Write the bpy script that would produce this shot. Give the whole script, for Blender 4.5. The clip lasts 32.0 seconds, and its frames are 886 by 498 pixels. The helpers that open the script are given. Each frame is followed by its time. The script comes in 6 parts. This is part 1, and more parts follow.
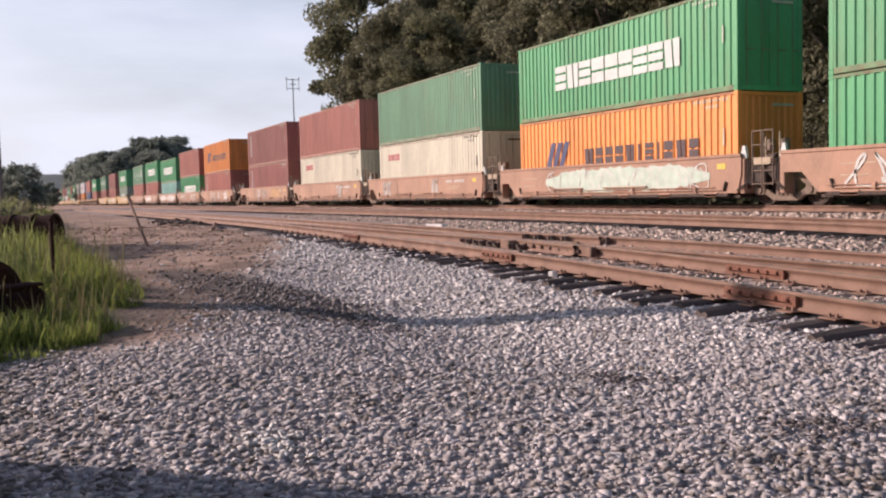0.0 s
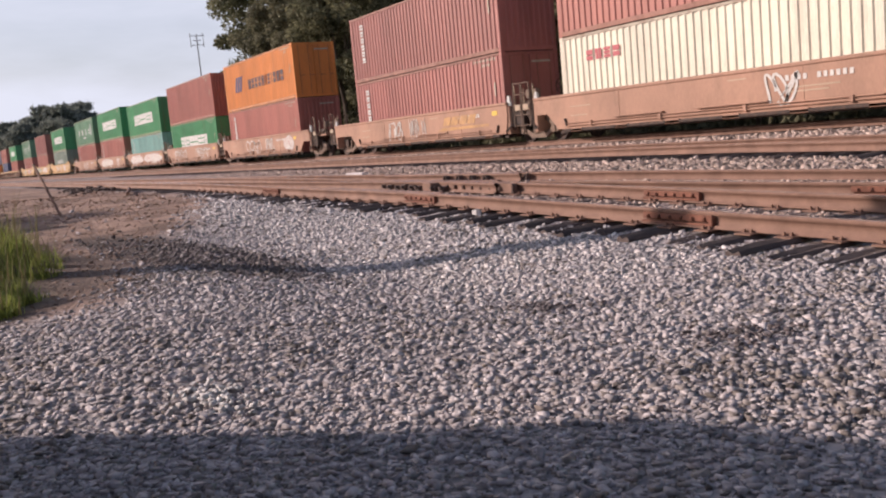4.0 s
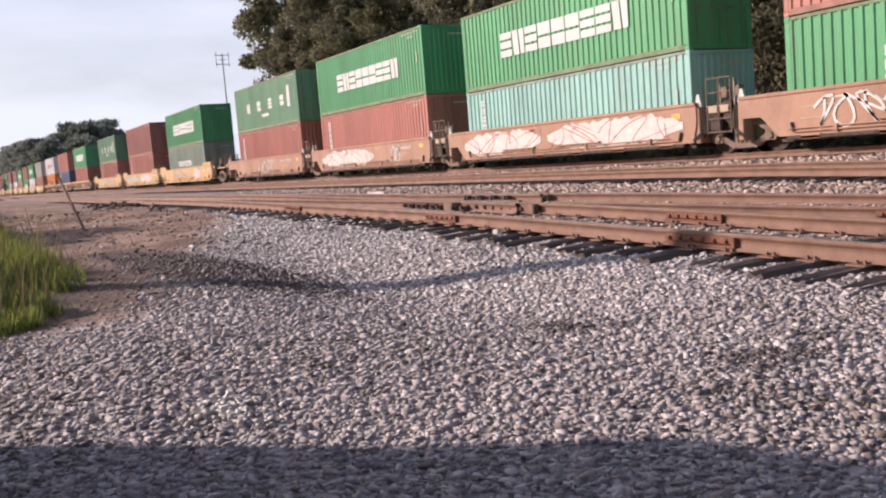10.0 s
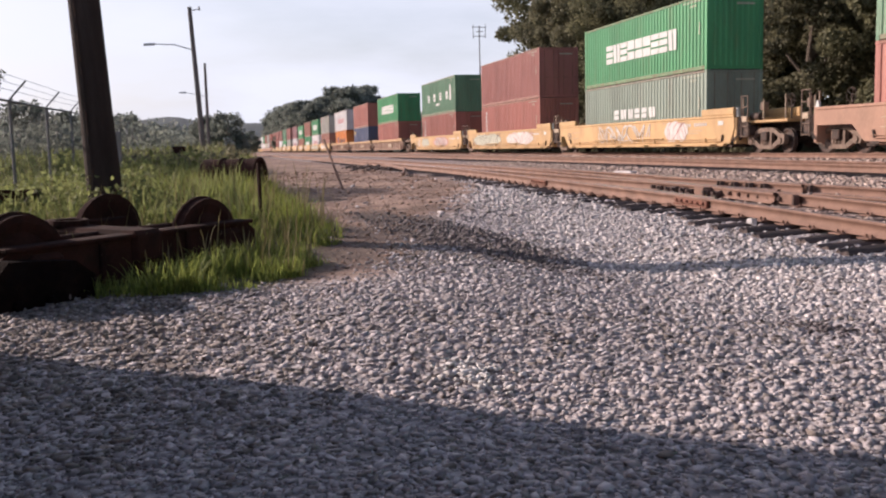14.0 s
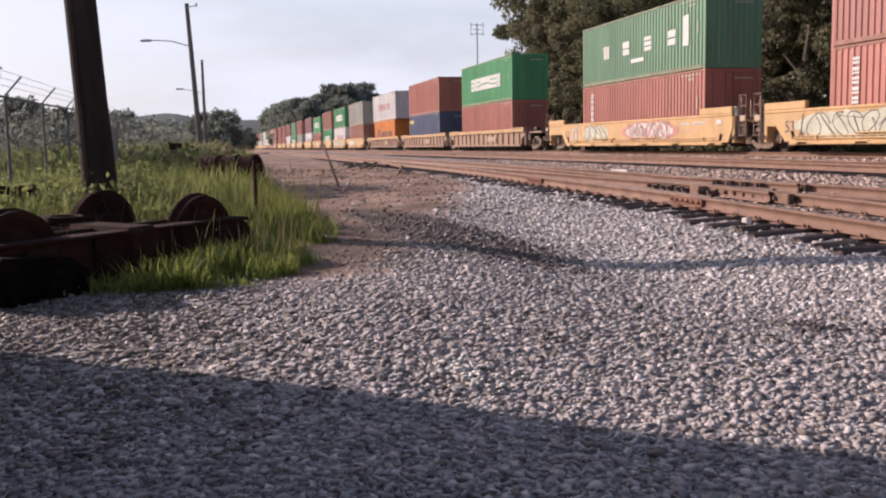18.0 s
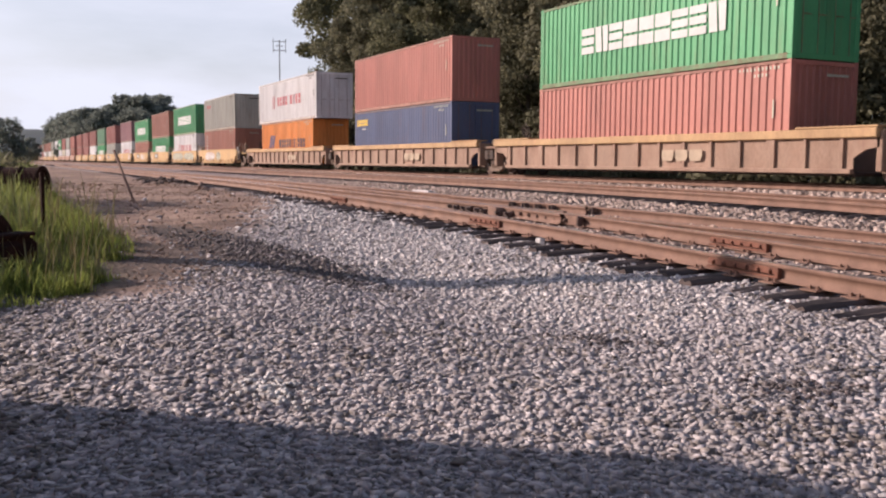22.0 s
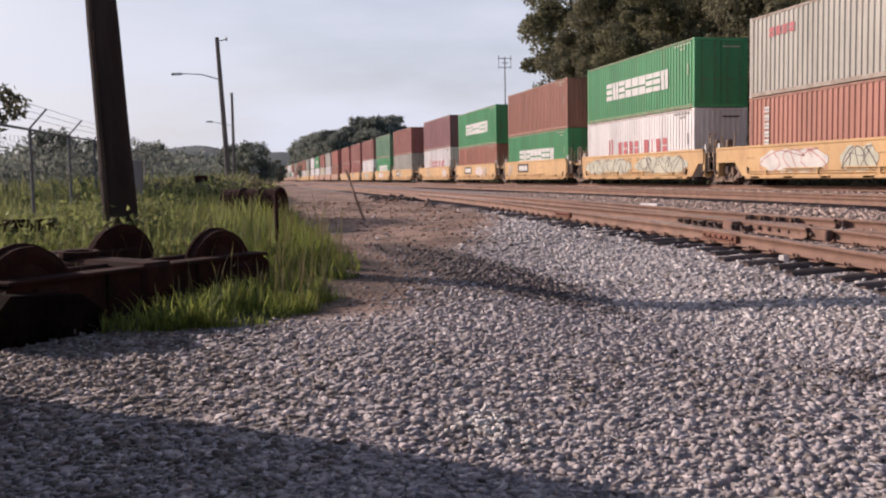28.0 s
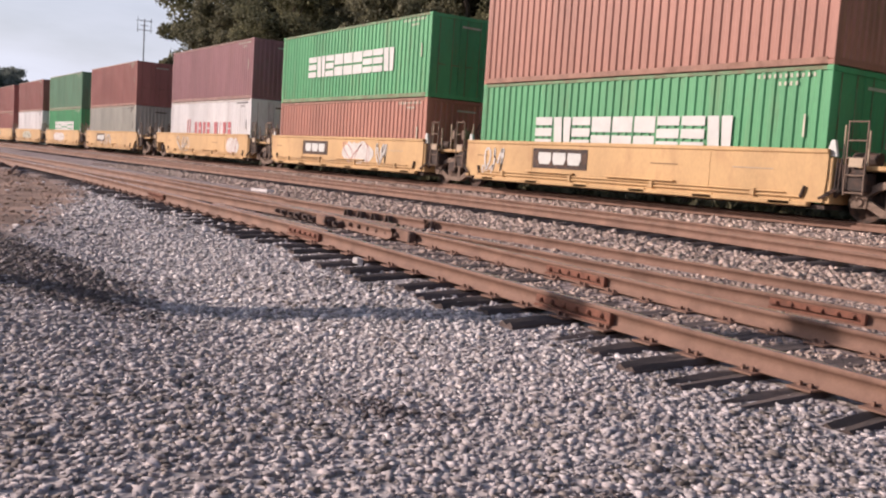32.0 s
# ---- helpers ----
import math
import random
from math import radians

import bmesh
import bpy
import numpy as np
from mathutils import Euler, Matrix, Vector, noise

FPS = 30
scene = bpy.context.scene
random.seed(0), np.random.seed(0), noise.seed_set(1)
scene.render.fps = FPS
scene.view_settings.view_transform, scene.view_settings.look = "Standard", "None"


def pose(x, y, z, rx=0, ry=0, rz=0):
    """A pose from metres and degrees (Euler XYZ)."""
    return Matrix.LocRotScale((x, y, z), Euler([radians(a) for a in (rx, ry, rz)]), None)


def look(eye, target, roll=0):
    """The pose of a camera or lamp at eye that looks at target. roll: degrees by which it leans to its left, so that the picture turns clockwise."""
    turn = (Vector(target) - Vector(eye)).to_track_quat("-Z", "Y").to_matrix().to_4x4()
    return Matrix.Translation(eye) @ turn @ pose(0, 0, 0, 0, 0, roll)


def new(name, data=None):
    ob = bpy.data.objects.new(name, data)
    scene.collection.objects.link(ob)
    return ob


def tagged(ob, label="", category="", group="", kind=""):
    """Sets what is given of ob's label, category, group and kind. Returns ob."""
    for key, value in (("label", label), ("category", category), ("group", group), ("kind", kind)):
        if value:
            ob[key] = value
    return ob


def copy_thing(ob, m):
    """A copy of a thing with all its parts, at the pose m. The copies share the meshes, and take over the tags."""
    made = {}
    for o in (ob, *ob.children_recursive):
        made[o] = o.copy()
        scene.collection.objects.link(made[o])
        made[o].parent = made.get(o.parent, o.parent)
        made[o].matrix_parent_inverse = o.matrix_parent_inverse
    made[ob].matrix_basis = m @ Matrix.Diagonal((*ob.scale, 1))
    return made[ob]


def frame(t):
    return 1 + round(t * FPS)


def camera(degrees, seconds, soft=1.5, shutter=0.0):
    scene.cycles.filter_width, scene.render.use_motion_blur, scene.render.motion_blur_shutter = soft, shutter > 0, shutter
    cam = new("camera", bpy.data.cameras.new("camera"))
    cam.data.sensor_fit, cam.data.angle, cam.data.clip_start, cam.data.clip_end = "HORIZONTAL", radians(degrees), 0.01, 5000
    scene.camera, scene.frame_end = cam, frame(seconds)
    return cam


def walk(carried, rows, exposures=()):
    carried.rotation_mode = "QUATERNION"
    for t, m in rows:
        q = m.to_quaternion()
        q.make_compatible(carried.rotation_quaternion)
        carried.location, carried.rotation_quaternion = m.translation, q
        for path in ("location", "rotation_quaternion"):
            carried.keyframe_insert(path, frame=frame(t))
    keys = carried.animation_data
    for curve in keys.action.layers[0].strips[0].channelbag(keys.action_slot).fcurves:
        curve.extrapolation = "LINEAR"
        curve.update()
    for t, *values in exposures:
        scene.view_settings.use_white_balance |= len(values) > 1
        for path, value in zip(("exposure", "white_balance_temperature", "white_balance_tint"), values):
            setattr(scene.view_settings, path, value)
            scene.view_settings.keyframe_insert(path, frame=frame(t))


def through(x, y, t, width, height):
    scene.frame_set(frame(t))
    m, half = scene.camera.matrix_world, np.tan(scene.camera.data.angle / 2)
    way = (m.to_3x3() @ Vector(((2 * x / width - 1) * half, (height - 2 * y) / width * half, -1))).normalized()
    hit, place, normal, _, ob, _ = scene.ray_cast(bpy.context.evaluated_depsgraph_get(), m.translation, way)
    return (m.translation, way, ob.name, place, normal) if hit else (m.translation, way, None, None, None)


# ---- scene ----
# ---- camera and its way ----
# seconds, place, then turn to the left from +y, tilt up, lean
WAY = [
    (0.0, -0.023, 0.046, 0.659, 65.15, -3.41, -1.50),
    (0.5, -0.003, -0.006, 0.638, 64.38, -3.85, -4.83),
    (1.0, 0.033, -0.004, 0.633, 64.26, -7.71, -4.65),
    (1.5, 0.027, 0.016, 0.631, 59.54, -5.76, -4.44),
    (2.0, 0.007, 0.017, 0.627, 58.49, -5.07, -4.37),
    (2.5, -0.007, 0.023, 0.624, 58.65, -4.97, -3.41),
    (3.0, 0.002, 0.041, 0.638, 58.83, -5.68, -5.26),
    (3.5, -0.003, 0.015, 0.631, 60.95, -7.08, -5.36),
    (5.5, 0.016, 0.021, 0.606, 58.57, -5.98, -5.01),
    (6.0, 0.011, 0.027, 0.612, 58.42, -5.80, -4.61),
    (6.5, 0.020, 0.021, 0.607, 58.16, -5.89, -4.47),
    (7.0, 0.018, 0.022, 0.605, 58.34, -5.49, -4.27),
    (7.5, 0.023, 0.023, 0.613, 58.48, -5.64, -4.46),
    (8.0, 0.020, 0.022, 0.609, 58.56, -5.82, -4.21),
    (8.5, 0.017, 0.025, 0.612, 58.78, -6.19, -4.00),
    (9.0, 0.011, 0.030, 0.615, 58.68, -5.41, -4.67),
    (9.5, 0.005, 0.026, 0.611, 59.65, -5.80, -4.64),
    (10.0, 0.003, 0.009, 0.596, 61.77, -5.55, -4.62),
    (10.5, 0.016, 0.012, 0.602, 61.85, -6.67, -4.17),
    (11.0, 0.012, 0.009, 0.611, 61.28, -6.69, -4.18),
    (11.5, 0.002, -0.019, 0.599, 66.15, -6.12, -3.06),
    (12.0, -0.033, -0.053, 0.584, 74.34, -6.14, -2.98),
    (12.5, -0.011, -0.053, 0.583, 75.94, -8.49, -1.52),
    (13.0, -0.015, -0.076, 0.585, 77.27, -8.50, -1.84),
    (13.5, -0.032, -0.049, 0.593, 76.75, -6.99, -1.99),
    (15.5, -0.030, -0.052, 0.605, 76.05, -5.91, -0.48),
    (16.0, -0.016, -0.038, 0.597, 75.09, -6.28, -0.94),
    (16.5, -0.033, -0.049, 0.591, 75.49, -7.02, -0.44),
    (17.0, -0.051, -0.050, 0.602, 78.03, -6.36, -0.27),
    (17.5, -0.027, -0.042, 0.598, 77.48, -6.40, -0.54),
    (18.0, -0.023, -0.031, 0.601, 76.28, -6.43, -1.14),
    (18.5, -0.021, -0.017, 0.607, 71.40, -5.39, -1.95),
    (19.0, 0.005, -0.012, 0.620, 63.06, -5.32, -2.64),
    (19.5, -0.019, 0.010, 0.633, 61.33, -6.14, -1.34),
    (20.0, 0.018, 0.007, 0.624, 61.33, -4.53, -3.26),
    (20.5, 0.043, -0.010, 0.627, 62.87, -4.72, -3.14),
    (21.0, 0.052, -0.018, 0.620, 63.92, -4.58, -3.06),
    (21.5, 0.047, -0.035, 0.623, 62.13, -3.92, -1.14),
    (22.0, 0.056, -0.087, 0.606, 64.06, -5.35, 0.37),
    (22.5, 0.059, -0.073, 0.623, 66.66, -5.15, -2.03),
    (23.0, 0.054, -0.053, 0.641, 64.28, -3.53, -0.74),
    (23.5, 0.032, -0.058, 0.611, 61.96, -4.61, 1.81),
    (24.0, 0.042, -0.005, 0.616, 61.93, -5.22, 0.02),
    (24.5, 0.031, 0.007, 0.588, 59.80, -4.38, 0.33),
    (25.0, -0.006, -0.080, 0.624, 57.69, -7.82, 0.79),
    (25.5, 0.005, -0.103, 0.633, 66.63, -5.21, 1.21),
    (27.5, -0.269, -0.010, 0.600, 72.10, -3.55, -1.93),
    (28.0, -0.339, 0.075, 0.621, 77.92, -4.43, -1.01),
    (28.5, -0.555, 0.153, 0.481, 79.58, -5.17, -1.47),
    (29.0, -0.647, 0.408, 0.715, 70.10, -5.95, 3.25),
    (29.5, -0.816, 0.532, 0.580, 66.42, -4.67, 2.22),
    (30.0, -0.909, 0.612, 0.691, 75.42, -4.66, 3.49),
    (30.5, -0.717, 0.777, 0.736, 78.33, -7.14, -0.64),
    (31.0, -0.678, 0.927, 0.747, 72.39, -12.27, -3.08),
    (31.5, -0.889, 1.045, 0.726, 61.37, -7.72, 2.11),
    (32.0, -0.942, 1.169, 0.744, 55.87, -5.19, 3.71),
]


def view(x, y, z, turn, tilt, lean):
    return pose(x, y, z, 0, 0, turn) @ pose(0, 0, 0, 90 + tilt) @ pose(0, 0, 0, 0, 0, lean)


cam = camera(50.93, 32.0, soft=2.15)
walk(cam, [(t, view(*row)) for t, *row in WAY], [(0.0, 0.24, 6000, 19), (1.0, 0.26, 6000, 19), (2.2, 0.12, 6000, 19), (3.0, 0.08, 6000, 19), (6.5, 0.30, 6000, 19), (13.0, 0.32, 6000, 19), (19.0, 0.24, 6000, 19), (22.0, 0.24, 6000, 19), (25.0, 0.15, 6000, 19), (28.0, 0.04, 6000, 19), (30.0, -0.12, 6000, 19), (31.0, 0.08, 6000, 19), (32.0, 0.16, 6000, 19)])

# ---- world, sun, exposure ----
SUN_AZ = Vector((0.65, 0.76, 0.0))  # the way along which shadows fall
SUN_EL = radians(22)
world = bpy.data.worlds.new("sky")
scene.world = world
world.use_nodes = True
wt = world.node_tree
wt.nodes.clear()


def wnode(kind, **kw):
    n = wt.nodes.new(kind)
    for k, v in kw.items():
        n.inputs[k].default_value = v
    return n


sky = wt.nodes.new("ShaderNodeTexSky")
sky.sky_type, sky.sun_disc = "NISHITA", False
sky.sun_elevation = SUN_EL
sky.sun_rotation = math.atan2(-SUN_AZ.x, -SUN_AZ.y)
sky.dust_density, sky.air_density = 3.0, 1.0
tc = wt.nodes.new("ShaderNodeTexCoord")
mp = wt.nodes.new("ShaderNodeMapping")
mp.inputs["Scale"].default_value = (1.2, 1.2, 5.0)
cloud = wnode("ShaderNodeTexNoise", Scale=1.6, Detail=6.0, Roughness=0.55)
ramp = wt.nodes.new("ShaderNodeValToRGB")
ramp.color_ramp.elements[0].position, ramp.color_ramp.elements[1].position = 0.36, 0.60
ramp.color_ramp.elements[0].color, ramp.color_ramp.elements[1].color = (0.45, 0.45, 0.45, 1), (0.93, 0.93, 0.93, 1)
white = wt.nodes.new("ShaderNodeRGB")
white.outputs[0].default_value = (7.6, 7.75, 7.95, 1)
mix = wt.nodes.new("ShaderNodeMix")
mix.data_type = "RGBA"
bg = wnode("ShaderNodeBackground", Strength=0.1)
wo = wt.nodes.new("ShaderNodeOutputWorld")
ln = wt.links.new
ln(tc.outputs["Generated"], mp.inputs["Vector"])
ln(mp.outputs[0], cloud.inputs["Vector"])
ln(cloud.outputs[0], ramp.inputs[0])
sepz = wt.nodes.new("ShaderNodeSeparateXYZ")
ln(tc.outputs["Generated"], sepz.inputs[0])
low = wt.nodes.new("ShaderNodeMapRange")
low.inputs["From Min"].default_value, low.inputs["From Max"].default_value = 0.10, 0.55
low.inputs["To Min"].default_value, low.inputs["To Max"].default_value = 1.0, 0.06
ln(sepz.outputs[2], low.inputs["Value"])
thin = wt.nodes.new("ShaderNodeMath")
thin.operation = "MULTIPLY"
ln(ramp.outputs[0], thin.inputs[0])
ln(low.outputs[0], thin.inputs[1])
ln(thin.outputs[0], mix.inputs[0])
ln(sky.outputs[0], mix.inputs[6])
ln(white.outputs[0], mix.inputs[7])
ln(mix.outputs[2], bg.inputs["Color"])
ln(bg.outputs[0], wo.inputs[0])

sun = new("sun", bpy.data.lights.new("sun", "SUN"))
sun.data.energy, sun.data.angle, sun.data.color = 4.95, radians(0.6), (1.0, 0.81, 0.64)
sun.matrix_world = look((0, 0, 0), SUN_AZ * math.cos(SUN_EL) - Vector((0, 0, math.sin(SUN_EL))))

# ---- materials ----


def mat(name, color, rough=0.7, metal=0.0, var=0.25, scale=3.0, fine=40.0, bump=0.15, dist=0.01, stretch=(1, 1, 1), second=None, amount=0.5, lo=0.45, hi=0.65, island=0.0, spec=0.4, rand=0.0):
    """A surface with tone that varies at two scales, stains of a second colour and fine relief."""
    m = bpy.data.materials.new(name)
    m.use_nodes = True
    nt = m.node_tree
    b = nt.nodes["Principled BSDF"]
    b.inputs["Roughness"].default_value, b.inputs["Metallic"].default_value = rough, metal
    b.inputs["Specular IOR Level"].default_value = spec
    co = nt.nodes.new("ShaderNodeTexCoord")
    ma = nt.nodes.new("ShaderNodeMapping")
    ma.inputs["Scale"].default_value = stretch
    nt.links.new(co.outputs["Object"], ma.inputs["Vector"])
    n1 = nt.nodes.new("ShaderNodeTexNoise")
    n1.inputs["Scale"].default_value, n1.inputs["Detail"].default_value = scale, 5
    n2 = nt.nodes.new("ShaderNodeTexNoise")
    n2.inputs["Scale"].default_value, n2.inputs["Detail"].default_value = fine, 4
    for n in (n1, n2):
        nt.links.new(ma.outputs[0], n.inputs["Vector"])
    add = nt.nodes.new("ShaderNodeMath")
    add.operation = "MULTIPLY_ADD"
    nt.links.new(n2.outputs[0], add.inputs[0])
    add.inputs[1].default_value = 0.5
    nt.links.new(n1.outputs[0], add.inputs[2])
    rng = nt.nodes.new("ShaderNodeMapRange")
    rng.inputs["From Min"].default_value, rng.inputs["From Max"].default_value = 0.45, 1.05
    rng.inputs["To Min"].default_value, rng.inputs["To Max"].default_value = 1 - var, 1 + var
    nt.links.new(add.outputs[0], rng.inputs["Value"])
    value = rng.outputs[0]
    if island or rand:
        source = nt.nodes.new("ShaderNodeNewGeometry" if island else "ShaderNodeObjectInfo")
        r2 = nt.nodes.new("ShaderNodeMapRange")
        k = island or rand
        r2.inputs["To Min"].default_value, r2.inputs["To Max"].default_value = 1 - k, 1 + k
        nt.links.new(source.outputs["Random Per Island" if island else "Random"], r2.inputs["Value"])
        mu = nt.nodes.new("ShaderNodeMath")
        mu.operation = "MULTIPLY"
        nt.links.new(value, mu.inputs[0])
        nt.links.new(r2.outputs[0], mu.inputs[1])
        value = mu.outputs[0]
    col = nt.nodes.new("ShaderNodeMix")
    col.data_type = "RGBA"
    col.inputs[6].default_value = (*color, 1)
    col.inputs[7].default_value = (*(second or color), 1)
    st = nt.nodes.new("ShaderNodeMapRange")
    st.inputs["From Min"].default_value, st.inputs["From Max"].default_value = lo, hi
    st.inputs["To Max"].default_value = amount if second else 0.0
    n3 = nt.nodes.new("ShaderNodeTexNoise")
    n3.inputs["Scale"].default_value, n3.inputs["Detail"].default_value, n3.inputs["Roughness"].default_value = scale * 1.7, 8, 0.65
    nt.links.new(ma.outputs[0], n3.inputs["Vector"])
    nt.links.new(n3.outputs[0], st.inputs["Value"])
    nt.links.new(st.outputs[0], col.inputs[0])
    sc = nt.nodes.new("ShaderNodeVectorMath")
    sc.operation = "SCALE"
    nt.links.new(col.outputs[2], sc.inputs[0])
    nt.links.new(value, sc.inputs["Scale"])
    nt.links.new(sc.outputs[0], b.inputs["Base Color"])
    bp = nt.nodes.new("ShaderNodeBump")
    bp.inputs["Strength"].default_value, bp.inputs["Distance"].default_value = bump, dist
    nt.links.new(n2.outputs[0], bp.inputs["Height"])
    nt.links.new(bp.outputs[0], b.inputs["Normal"])
    return m


RUST = (0.16, 0.07, 0.04)
PAINT = {
    "green": (0.072, 0.30, 0.128), "dull green": (0.13, 0.26, 0.16), "teal": (0.25, 0.455, 0.41), "grey green": (0.22, 0.27, 0.22),
    "orange": (0.68, 0.25, 0.06), "red": (0.385, 0.15, 0.118), "maroon": (0.325, 0.13, 0.11), "brown": (0.34, 0.15, 0.108),
    "white": (0.72, 0.70, 0.69), "cream": (0.60, 0.56, 0.45), "grey": (0.40, 0.39, 0.34), "blue": (0.085, 0.105, 0.185), "purple": (0.27, 0.13, 0.14),
}
PAINTS = {k: mat("paint " + k, c, 0.55, 0, 0.22, 0.9, 25, 0.06, 0.004, (1.3, 1.3, 0.25), tuple(0.55 * a + 0.45 * b for a, b in zip(c, RUST)), 0.6, 0.52, 0.72, rand=0.12) for k, c in PAINT.items()}
RAILING = {k: mat("chipped rail " + k, tuple(0.5 * a + 0.5 * b for a, b in zip(c, (0.19, 0.13, 0.09))), 0.65, 0, 0.25, 2.0, 25, 0.1, 0.004, second=RUST, amount=0.6) for k, c in PAINT.items()}
M_LETTER = mat("white lettering", (0.52, 0.53, 0.51), 0.6, 0, 0.12, 2, 30, 0.05)
M_NAVY = mat("navy lettering", (0.045, 0.055, 0.13), 0.6, 0, 0.12, 2, 30, 0.05)
M_INK = mat("dark lettering", (0.06, 0.035, 0.04), 0.6, 0, 0.15, 2, 30, 0.05)
M_REDL = mat("red lettering", (0.40, 0.10, 0.11), 0.6, 0, 0.12, 2, 30, 0.05)
M_YELL = mat("yellow lettering", (0.62, 0.42, 0.07), 0.6, 0, 0.12, 2, 30, 0.05)
M_MARK = mat("worn yellow mark", (0.46, 0.27, 0.11), 0.7, 0, 0.25, 2, 30, 0.05, second=(0.33, 0.19, 0.12), amount=0.7)
M_GRAFF = mat("thin brown spray", (0.20, 0.12, 0.06), 0.7, 0, 0.25, 2, 30, 0.05)
M_FAINT = mat("faint stencil paint", (0.40, 0.31, 0.22), 0.7, 0, 0.25, 2, 30, 0.05)
M_TAG = mat("spray paint", (0.52, 0.50, 0.47), 0.6, 0, 0.2, 3, 30, 0.05)
M_NIGHT = mat("dark spray paint", (0.10, 0.08, 0.085), 0.6, 0, 0.2, 3, 30, 0.05)
M_PALE = mat("sage spray paint", (0.42, 0.42, 0.33), 0.6, 0, 0.25, 2, 30, 0.05)
M_PINK = mat("faded red spray paint", (0.42, 0.20, 0.18), 0.6, 0, 0.25, 3, 30, 0.05)
M_TAG2 = mat("pale green spray paint", (0.42, 0.50, 0.42), 0.6, 0, 0.2, 3, 30, 0.05)
M_BROWN = mat("car brown", (0.325, 0.185, 0.125), 0.65, 0, 0.22, 0.8, 18, 0.12, 0.006, (1, 1, 0.5), (0.20, 0.12, 0.08), 0.6, 0.5, 0.7, rand=0.06)
M_YELLOW = mat("car yellow", (0.47, 0.30, 0.135), 0.6, 0, 0.18, 0.8, 18, 0.1, 0.006, (1, 1, 0.5), (0.30, 0.16, 0.07), 0.55, 0.52, 0.72, rand=0.06)
M_CHORD = mat("faded yellow chord", (0.42, 0.27, 0.135), 0.7, 0, 0.25, 0.8, 18, 0.12, 0.006, (1, 1, 0.5), (0.26, 0.14, 0.075), 0.6, 0.45, 0.7)
M_BOGIE = mat("dusty cast steel", (0.20, 0.145, 0.11), 0.85, 0.0, 0.3, 4, 40, 0.3, 0.006, second=(0.10, 0.065, 0.05), amount=0.7)
M_RIB = mat("weathered car brown", (0.30, 0.20, 0.145), 0.75, 0, 0.25, 0.8, 18, 0.15, 0.006, (1, 1, 0.5), (0.16, 0.08, 0.05), 0.6, 0.45, 0.7)
M_STEEL = mat("dark running gear", (0.045, 0.034, 0.030), 0.75, 0.2, 0.3, 4, 40, 0.3, 0.006, second=(0.13, 0.07, 0.045), amount=0.6)
M_RAIL = mat("rusty rail", (0.215, 0.127, 0.092), 0.8, 0.0, 0.25, 2.5, 60, 0.3, 0.004, second=(0.15, 0.085, 0.062), amount=0.7)
M_JOINT = mat("red rusty joint", (0.20, 0.085, 0.055), 0.85, 0.0, 0.3, 5, 60, 0.3, 0.004, second=(0.09, 0.045, 0.035), amount=0.7)
M_TAR = mat("greased dark iron", (0.075, 0.050, 0.042), 0.8, 0.0, 0.3, 5, 60, 0.3, 0.004, second=(0.16, 0.085, 0.06), amount=0.5)
M_HEAD = mat("worn rail head", (0.60, 0.53, 0.49), 0.27, 0.8, 0.2, 2, 60, 0.1, 0.002, second=(0.34, 0.21, 0.15), amount=0.35)
M_TIE = mat("old timber tie", (0.088, 0.068, 0.062), 0.95, 0, 0.35, 3, 40, 0.5, 0.01, (6, 1, 1), (0.15, 0.112, 0.098), 0.6, 0.48, 0.7, rand=0.3)
M_STONE = mat("ballast stone", (0.42, 0.39, 0.395), 0.95, 0, 0.2, 9, 70, 0.3, 0.006, second=(0.30, 0.255, 0.25), amount=0.6, island=0.34)
M_PALE_STONE = mat("pale stone", (0.56, 0.525, 0.52), 0.95, 0, 0.2, 9, 70, 0.3, 0.006, second=(0.43, 0.385, 0.37), amount=0.5, island=0.3)
M_DUSTY = mat("rust-dusted ballast", (0.43, 0.345, 0.30), 0.95, 0, 0.3, 9, 70, 0.4, 0.006, second=(0.25, 0.165, 0.125), amount=0.6, island=0.5)
M_WHITE = mat("white rock", (0.56, 0.54, 0.53), 0.9)
M_RUSTY = mat("heavy rust", (0.040, 0.018, 0.014), 0.95, 0.0, 0.35, 3, 45, 0.5, 0.01, second=(0.018, 0.012, 0.010), amount=0.8, spec=0.12)
# near-black colour that stands for shade on the spare bogie's near end
M_SHADE_BLACK = mat("near-black shade", (0.008, 0.006, 0.006), 0.9, 0, 0.5, 3, 25, 0.8, 0.02, second=(0.02, 0.011, 0.008), amount=0.6, spec=0.03)
M_POLE = mat("creosoted pole", (0.040, 0.031, 0.028), 0.95, 0, 0.25, 2, 30, 0.4, 0.012, (3, 3, 0.4), (0.06, 0.047, 0.042), 0.5, spec=0.12)
M_CLOD = mat("clods of dirt", (0.30, 0.205, 0.155), 0.95, 0, 0.3, 9, 60, 0.4, 0.006, second=(0.17, 0.115, 0.09), amount=0.6, island=0.35, spec=0.15)
M_GRIME = mat("dirty stone", (0.23, 0.205, 0.19), 0.95, 0, 0.3, 9, 60, 0.4, 0.006, second=(0.14, 0.11, 0.09), amount=0.6, island=0.5)
M_DARK_STONE = mat("darkened stone", (0.125, 0.105, 0.105), 0.8, 0, 0.3, 9, 60, 0.4, 0.006, island=0.4)
M_FARPOLE = mat("weathered pole", (0.16, 0.14, 0.13), 0.85, 0, 0.25, 2, 30, 0.3, 0.01, (6, 6, 0.4))
M_GALV = mat("galvanised steel", (0.42, 0.43, 0.44), 0.45, 0.7, 0.15, 4, 60, 0.1)
